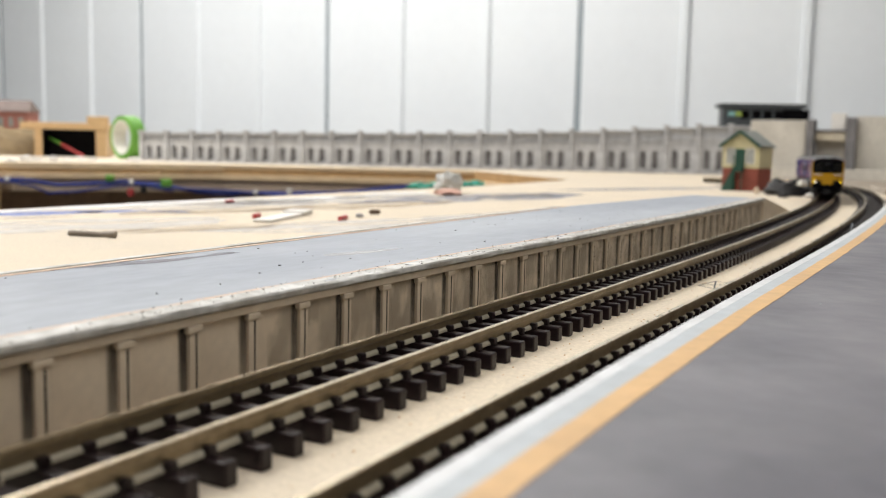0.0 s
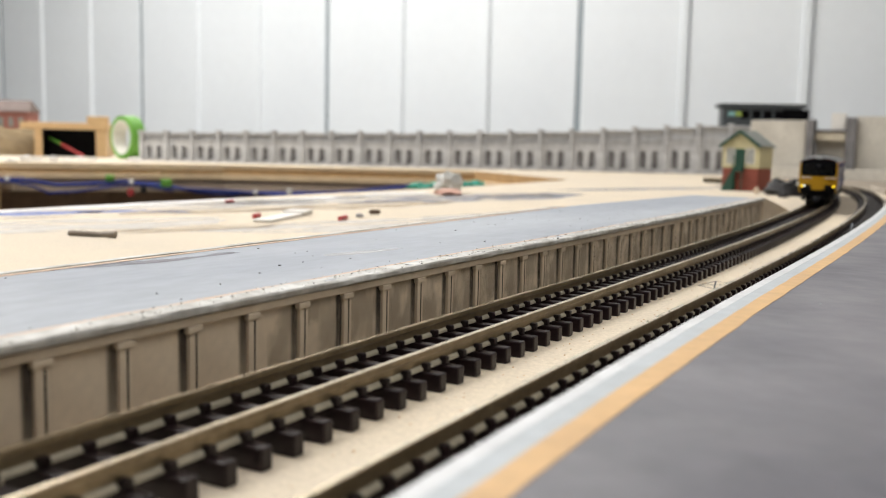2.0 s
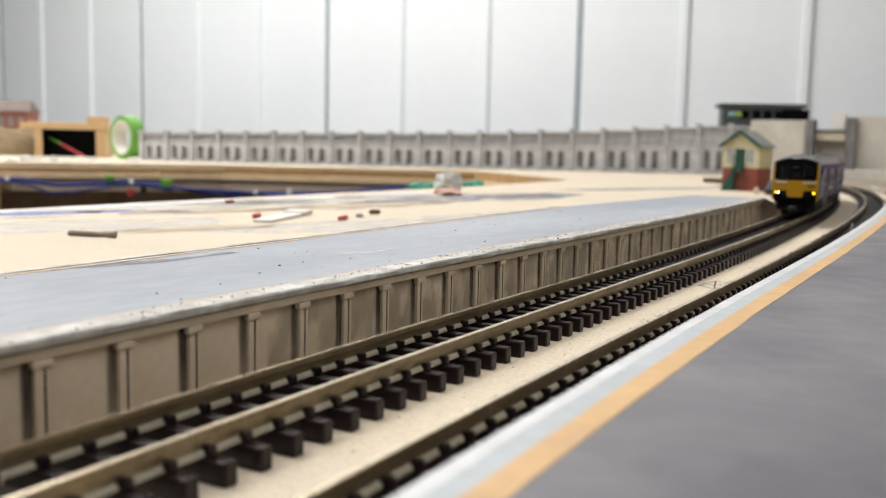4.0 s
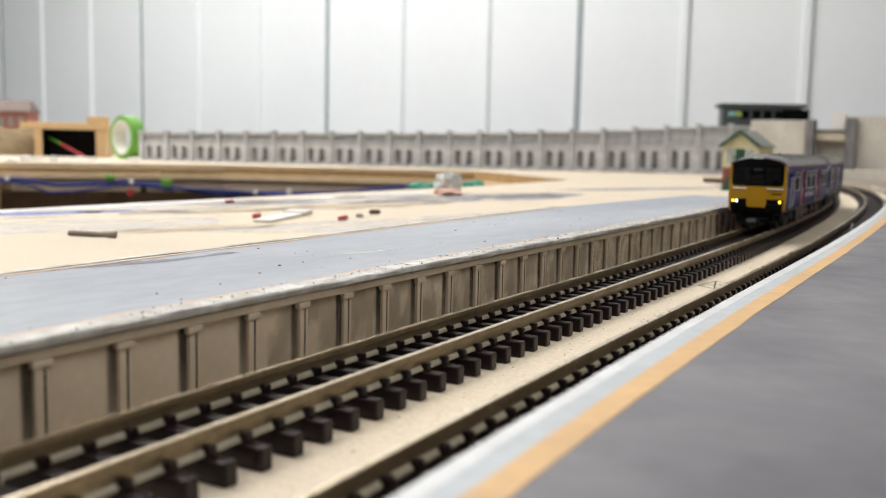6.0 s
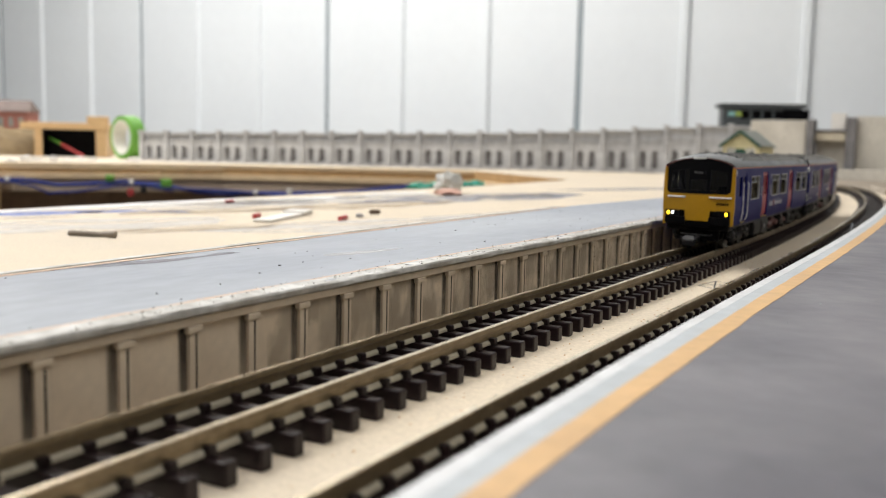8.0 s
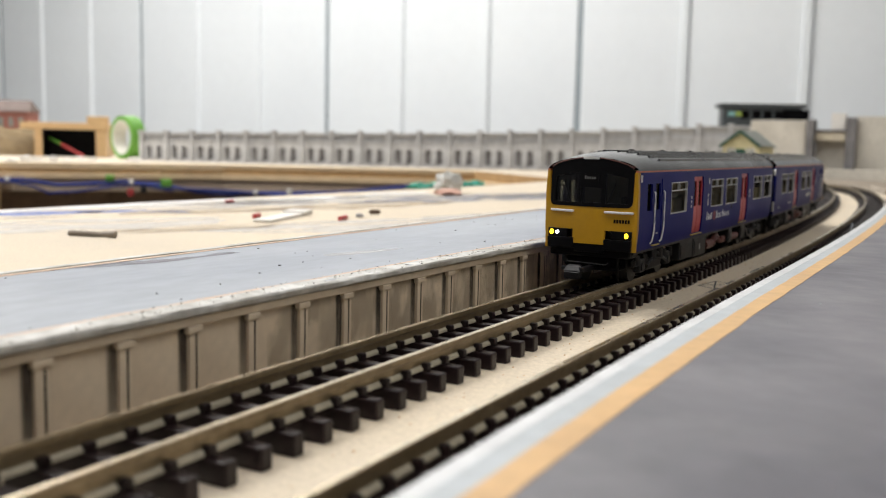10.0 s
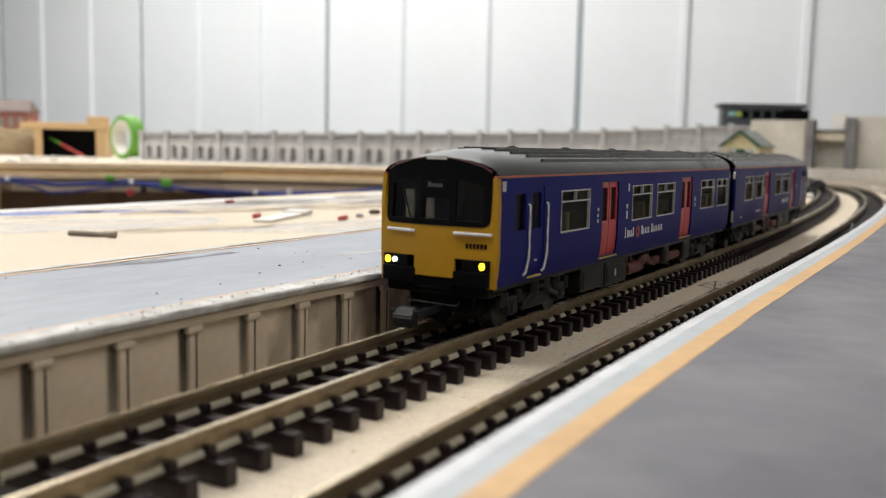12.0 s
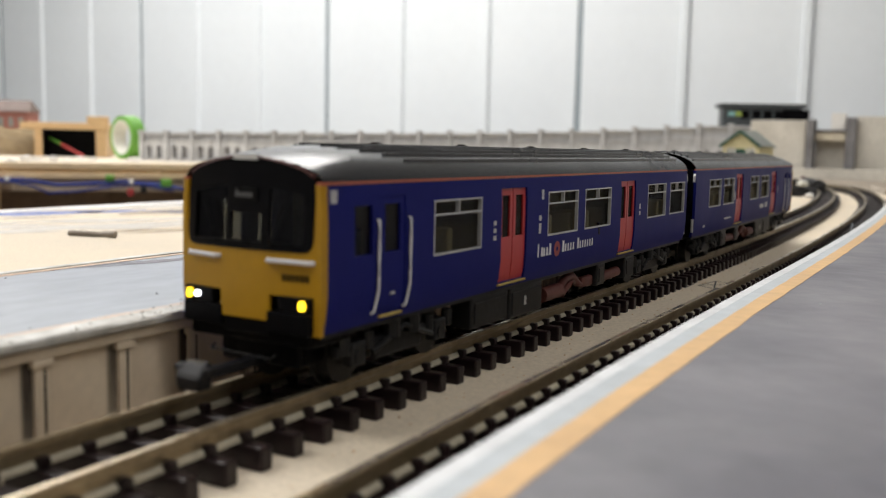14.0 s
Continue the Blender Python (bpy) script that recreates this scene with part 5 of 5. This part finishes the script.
def litter():
    screw()
    clip = thing("plastic_clip", "flat white plastic clip lying on the board", "clip", m=pose(-0.1818, 0.2332, Z_BOARD * MM, 0, 0, 109))
    bm = bmesh.new()
    box(bm, -25, 14, -4, 4, 0.1, 1.3, bevel=0.4)
    part("blade", bm, M_PAPER, clip)
    bm = bmesh.new()
    box(bm, 12, 24, -5, 5, 0.5, 2.4, bevel=0.6)
    part("grip", bm, M_PAPER, clip)
    chip("red_sleeve", "short red plastic sleeve beside the white clip", -193, 229, (7.5, 1.0), 115, M_CHIP_RED)
    chip("red_sleeve", "short red plastic sleeve lying alone", -160, 245, (7.5, 0.95), 105, M_CHIP_RED)
    chip("red_sleeve", "faded red plastic sleeve near the board's edge", -268, 296, (7, 0.8), 100, M_CHIP_RED)
    ob = chip("brown_offcut", "small dark brown offcut on the board", -169, 283, (4.6, 1.1), 60, M_CHIP_BROWN)
    chip("wood_crumb", "pale grey crumb on the board", -163, 262, (3, 0.8), 40, M_GREY_INK)
    chip("wood_crumb", "pale grey crumb on the board", -196, 268, (3, 0.7), 10, M_GREY_INK)
    # crumpled heap with a teal strip under it
    lump("crumpled_film", "crumpled whitish plastic film on the board", "packaging", -246, 494, (15, 30, 16), M_FILM, 3.1, rough=0.6)
    lump("pink_sponge", "pale pink crumpled scrap beside the film", "scrap", -228, 462, (18, 18, 5), M_PINK, 7.7)
    for x, y, turn, n in ((-290, 545, 96, 60), (-285, 602, 85, 34)):
        bm = bmesh.new()
        rings = []
        for k in range(25):
            u, top = -n / 2 + n * k / 24, 3.6 + 1.4 * math.sin(k * 0.6) * math.sin(k * 0.23 + 1)
            rings.append([(u, -5.5 - math.sin(k * 0.5), 0.1), (u, -2.5, top), (u, 3 + math.cos(k * 0.7), top * 0.8), (u, 6 + math.cos(k * 0.7), 0.1)])
        loft(bm, rings)
        ob = part("teal_strip", bm, M_TEAL)
        ob.matrix_basis = pose(x * MM, y * MM, Z_BOARD * MM, 0, 0, turn)
        tagged(ob, "rumpled teal fabric strip at the board's edge", "fabric strip", "teal strips")
    for x, y, rx, ry, turn, m, lab in (
            (-272, 184, 30, 11, 75, M_SMEAR_BLUE, "streak of blue paint near the board's edge"),
            (-261, 212, 16, 7, 75, M_SMEAR_BLUE, "short streak of blue paint"),
            (-243, 229, 10, 6, 30, M_SMEAR_BLUE, "small dab of blue paint"),
            (-255, 300, 75, 24, 80, M_SMEAR_WHITE, "wide wash of thin white paint"),
            (-215, 160, 60, 26, 70, M_SMEAR_WHITE, "broad pale wash of paint on the board"),
            (-140, 230, 60, 22, 70, M_SMEAR_WHITE, "faint pale wash near the platform"),
            (-290, 250, 95, 8, 88, M_SMEAR_THICK, "chalky white paint along the board's edge"),
            (-262, 360, 60, 12, 84, M_SMEAR_THICK, "chalky white patch on the board"),
            (-262, 455, 30, 12, 84, M_SMEAR_THICK, "white paint patch beside the crumpled film"),
            (-232, 250, 46, 16, 74, M_SMEAR_TAN, "tan water stain on the board"),
            (-176, 175, 40, 9, 70, M_SMEAR_TAN, "faint tan stain beside the screw"),
            (-205, 330, 60, 18, 78, M_SMEAR_TAN, "wide tan stain on the board"),
            (-120, 330, 70, 14, 76, M_SMEAR_WHITE, "pale wash of paint beside the platform"),
            (-255, 170, 14, 3, 80, M_SMEAR_DARK, "short dark scuff on the board"),
            (-190, 500, 46, 9, 74, M_SMEAR_DARK, "dark grey brush stroke on the board"),
            (-200, 450, 110, 30, 75, M_SMEAR_GREY, "wide smear of dull grey paint"),
            (-250, 420, 46, 16, 80, M_SMEAR_WHITE, "pale smear of white paint"),
            (-165, 690, 100, 14, 66, M_SMEAR_GREY, "long faint smear of grey paint"),
            (-255, 305, 40, 9, 70, M_SMEAR_GREY, "short faint smear of grey paint"),
            (-1010, 720, 120, 14, 49, M_SMEAR_WHITE, "white paint along the far edge")):
        smear(x, y, rx, ry, turn, m, lab)
    smear(-49.5, 34, 17, 2.6, 83, M_SMEAR_DARK, "dark patch of paint on the platform", Z_PLAT, 0.04)
    smear(-30, 66, 10, 2.0, 80, M_SMEAR_WHITE, "pale worn patch on the platform", Z_PLAT, 0.04)
    for k, (x, y) in enumerate(((-1062, 747), (-1110, 806), (-1119, 826), (-1095, 840), (-1085, 857), (-1083, 880), (-1082, 901), (-1014, 919))):
        lump("plaster_crumb", "white plaster crumb near the tunnel mouth", "debris", x, y, (16 + 6 * (k % 3), 12, 5 + 2 * (k % 2)), M_PAPER, 1.7 * k, rough=0.6, turn=30 * k)
    # pencil marks between the tracks
    marks = thing("pencil_mark", "pencilled box with a cross on the bare board", "pencil mark")
    for (xa, ya), (xb, yb) in (((12, 146), (14, 156)), ((14, 156), (19.5, 154)), ((19.5, 154), (16.5, 143)), ((16.5, 143), (12, 146)), ((12, 146), (19.5, 154)), ((14, 156), (16.5, 143)), ((10.5, 140), (10.6, 150))):
        bm = bmesh.new()
        (xa, ya), (xb, yb) = settle(xa, ya), settle(xb, yb)
        d = Vector((xb - xa, yb - ya))
        box(bm, 0, d.length, -0.2, 0.2, 0.005, 0.03)
        ob = part("stroke", bm, M_PENCIL, marks)
        ob.matrix_basis = pose(xa * MM, ya * MM, Z_BOARD * MM, 0, 0, math.degrees(math.atan2(d.y, d.x)))


def grit():
    """Grains scattered on board and platforms."""
    rng = random.Random(5)
    for name, n, spot, label, m in (
            ("grit", 60, lambda: (rng.uniform(-50, -15), rng.uniform(-20, 240), Z_PLAT), "dark grains scattered on the platform", M_GRIME),
            ("edge_crumbs", 200, lambda: (on_line(s := rng.uniform(-20, 300), EDGE - rng.uniform(0.3, 4.0))[0], s, Z_PLAT + 0.08), "dark and pale crumbs along the platform edge", M_GRIME),
            ("paint_flakes", 300, lambda: (on_line(s := rng.uniform(-20, 300), EDGE - rng.uniform(0.0, 4.5))[0], s, Z_PLAT + 0.08), "white flakes of paint along the platform edge", M_PAPER),
            ("sawdust", 260, lambda: (rng.uniform(9.5, 21), rng.uniform(-30, 260), Z_BOARD), "sawdust grains on the board between the tracks", M_BOARD_EDGE),
            ("ballast_grains", 24, lambda: (rng.uniform(44, 90), rng.uniform(20, 260), 5.2), "pale grains on the near platform", M_PALE_EDGE)):
        bm = bmesh.new()
        for _ in range(n):
            x, y, z = spot()
            r = rng.uniform(0.05, 0.11) * (1.6 if rng.random() < 0.08 else 1)
            box(bm, x - r, x + r * rng.uniform(0.6, 1.4), y - r, y + r, z, z + r, m=None)
        ob = part(name, bm, m)
        tagged(ob, label, "grains", kind="stuff")


# ---- cables along the far side of the opening ----
def cables():
    runs = (("blue multicore cable drooping along the batten", 2.6, [(-1040, 618, -26), (-989, 677, -26), (-972, 697, -26), (-946, 727, -33), (-919, 758, -31), (-892, 789, -28), (-860, 827, -32), (-831, 860, -41), (-800, 892, -44), (-769, 903, -41), (-720, 926, -40), (-664, 952, -38), (-608, 978, -31), (-560, 1004, -24)]),
            ("thin blue cable hanging in a loop below the batten", 1.6, [(-1040, 614, -24), (-976, 688, -29), (-964, 704, -34), (-951, 719, -43), (-929, 744, -41), (-901, 775, -34), (-880, 800, -32), (-850, 835, -40)]),
            ("dark blue cable along the plywood apron", 1.9, [(-883, 796, -30), (-840, 845, -37), (-806, 884, -39), (-734, 915, -43), (-640, 958, -40), (-560, 1000, -33)]))
    for label, r, pts in runs:
        bm = bmesh.new()
        tube(bm, pts, r, 8)
        tagged(smooth(part("cable", bm, M_CABLE)), label, "cable", "cables")
    for (x, y, z), m, lab, size in (((-983, 683, -25), M_PAPER, "white cable clip", 5), ((-885, 795, -28), M_PAPER, "white cable clip", 5.5), ((-766, 902, -40), M_PAPER, "white cable clip", 5), ((-723, 921, -38), M_PAPER, "white cable clip", 6),
                                  ((-903, 775, -23), M_GREEN_TAPE, "patch of green tape holding cable", 9), ((-856, 828, -29), M_GREEN_TAPE, "patch of green tape holding cable", 12),
                                  ((-885, 793, -42), M_CHIP_RED, "red connector block on the cables", 7), ((-875, 806, -38), M_CLUTTER, "black connector block on the cables", 7)):
        bm = bmesh.new()
        h = size * (0.45 if size > 8 else 0.7)
        box(bm, -size * 0.6, size * 0.6, -3.4, 3.4, -h, h, bevel=1.6)
        ob = part("cable_clip" if size < 7 else "tape_patch" if size > 8 else "connector", bm, m)
        ob.matrix_basis = pose(x * MM, y * MM, z * MM, 0, 0, 48)
        tagged(ob, lab + " under the board", "cable clip" if size < 7 else "tape" if size > 8 else "connector")


def trackside():
    # black tangle beyond the platform ramp
    c = thing("cable_coil", "tangled coil of black cable beside the track", "cable coil", m=pose(-0.050, 0.672, Z_BOARD * MM))
    for k, (r, h, t) in enumerate(((12, 3, 0), (10, 6, 14), (7, 9, -12))):
        bm = bmesh.new()
        pts = [(r * math.cos(a) * 1.1, r * 0.9 * math.sin(a), h + 1.6 * math.sin(2 * a + k)) for a in (2 * math.pi * i / 24 for i in range(24))]
        tube(bm, pts, 2.6, 8)
        smooth(part("cable_turn", bm, M_CLUTTER, c))
    lump("black_lump", "black crumpled plastic scrap beside the track", "scrap", -36, 700, (24, 24, 15), M_CLUTTER, 2.2)
    lump("card_scrap", "cream torn card scrap beside the track", "scrap", -74, 690, (4, 5, 6), M_PLY, 4.4)
    lump("card_scrap", "small white scrap on the black coil", "scrap", -36, 660, (8, 8, 5), M_CARD, 5.9, z=3.5)
    for x, y, size, m, lab, seed in ((-46, 640, (8, 7, 5), M_CLUTTER, "black crumpled scrap on the board", 1.3), (-30, 655, (7, 5, 4), M_PAPER, "white crumpled scrap on the board", 8.8),
                                     (-42, 705, (8, 8, 16), M_RUST, "dull red scrap among black cable", 6.1)):
        lump("scrap", lab, "scrap", x, y, size, m, seed, rough=0.5)
    # brown ground under the curve, with a low plinth behind
    bm = bmesh.new()
    n = 26
    rows = []
    for i in range(n):
        x = -135 + 365 * i / (n - 1)
        y0 = 800 + 16 * noise.noise(Vector((x * 0.03, 1.7, 0))) + 0.10 * abs(x + 30)
        rows.append([bm.verts.new(Vector((x, y, z)) * MM) for y, z in ((y0, Z_BOARD + 0.02), (y0 + 8, Z_BOARD + 0.35), (1030, Z_BOARD + 0.6), (1236, Z_BOARD + 0.8))])
    for p, q in zip(rows, rows[1:]):
        for k in range(3):
            bm.faces.new((p[k], p[k + 1], q[k + 1], q[k]))
    ground = smooth(part("ground", bm, M_EARTH))
    tagged(ground, "brown painted ground cover beside the curved track", "ground cover", kind="structure")
    bm = bmesh.new()
    box(bm, -200, 240, 1214, 1226, Z_BOARD, 9.0, bevel=0.8)
    tagged(part("plinth", bm, M_CONCRETE), "low pale kerb wall in front of the retaining walls", "kerb wall")
    # a low strip of roadbed that leaves the curve on its outer side
    rings = []
    for i in range(28):
        u = i / 27
        x = 14 - 26 * math.sin(math.pi * min(1, u * 0.75)) + 150 * max(0, u - 0.45) ** 2 * 3
        y = 770 + 400 * u - 60 * u * u
        w = 16 + 12 * u
        h = 3.2 + 0.5 * noise.noise(Vector((u * 9, 2, 0)))
        rings.append([(x - 3, y, Z_BOARD), (x, y, Z_BOARD + h), (x + 3, y, Z_BOARD + h + 0.4), (x + w, y, Z_BOARD + h), (x + w + 4, y, Z_BOARD)])
    bm = bmesh.new()
    loft(bm, rings)
    tagged(smooth(part("roadbed", bm, M_EARTH), 60), "low brown roadbed strip leaving the curved track", "roadbed")
    # two stray fibres on the near platform's edge
    hair = thing("stray_fibre", "thin pale fibres standing on the platform edge", "fibre")
    for ds, lean, tall in ((0, 0.3, 2.6), (5.5, -0.2, 2.2)):
        x, y, _ = on_line(206 + ds, 35.4)
        bm = bmesh.new()
        tube(bm, [(x, y, 5.2), (x + 0.1, y, 5.2 + tall * 0.5), (x + lean, y, 5.2 + tall)], 0.09, 5)
        part("strand", bm, M_PALE_EDGE, hair)


M_EARTH = mat("brown_ground_cover", (0.37, 0.315, 0.25), 0.85, var=0.16, scale=300, coarse=30, tint=(0.25, 0.21, 0.165), bump=0.5)
M_FILM = mat("whitish_film", (0.66, 0.66, 0.63), 0.35, var=0.1, scale=300, coarse=60)
bm = bmesh.new()
sweep(bm, [(EDGE - 1.34, Z_BOARD + 0.1), (EDGE - 1.32, Z_BOARD + 0.1), (EDGE - 1.32, Z_PLAT - 2.35), (EDGE - 1.34, Z_PLAT - 2.35)], 20, RAMP_0 - 2, 5)
part("wall_grime", bm, M_SMEAR_GRIME, FAR_PLATFORM, "brown grime washed over the wall")
litter()
grit()
cables()
trackside()


# ---- the train's run: millimetres along the track of the leading front, by time ----
CAR, GAP = 132.4, 6.2
RUN = [(0.0, 551.0), (1.0, 504.0), (2.0, 450.0), (3.0, 401.0), (4.25, 336.0), (5.5, 277.0), (6.5, 237.5), (7.5, 197.4), (8.0, 176.5), (9.25, 125.0), (10.5, 80.6), (11.0, 65.5), (11.5, 52.3), (12.0, 39.3), (12.5, 27.3), (13.0, 17.0), (13.5, 7.9), (14.0, 0.0)]


def glide(t):
    """Catmull-Rom through RUN."""
    ts, ss = [q[0] for q in RUN], [q[1] for q in RUN]
    i = max(0, min(len(ts) - 2, int(np.searchsorted(ts, t, "right")) - 1))
    h = ts[i + 1] - ts[i]

    def slope(k):
        a, b = max(0, k - 1), min(len(ts) - 1, k + 1)
        return (ss[b] - ss[a]) / (ts[b] - ts[a])

    u = (t - ts[i]) / h
    return (2 * u ** 3 - 3 * u * u + 1) * ss[i] + (u ** 3 - 2 * u * u + u) * h * slope(i) + (3 * u * u - 2 * u ** 3) * ss[i + 1] + (u ** 3 - u * u) * h * slope(i + 1)


def car_pose(s, flip=False):
    xa, ya, _ = on_line(s + 20)
    xb, yb, _ = on_line(s + CAR - 20)
    d = Vector((xb - xa, yb - ya)).normalized()
    h = math.degrees(math.atan2(-d.x, d.y))
    o = Vector((xa, ya)) - d * 20
    if flip:
        o = o + d * CAR
        return pose(o.x * MM, o.y * MM, 0, 0, 0, h + 180)
    return pose(o.x * MM, o.y * MM, 0, 0, 0, h)


def motions():
    times = [k / 5 for k in range(71)]
    walk(CAR_A, [(t, car_pose(glide(t))) for t in times])
    walk(CAR_B, [(t, car_pose(glide(t) + CAR + GAP, True)) for t in times])
    fine = [k / 15 for k in range(211)]
    for car, sense in ((CAR_A, 1), (CAR_B, -1)):
        for ob in car.children:
            if ob.name.startswith("wheelset"):
                home = ob.location.copy()
                walk(ob, [(t, Matrix.Translation(home) @ Matrix.Rotation(sense * (glide(t) - glide(0)) / 3.1, 4, "X")) for t in fine])


motions()
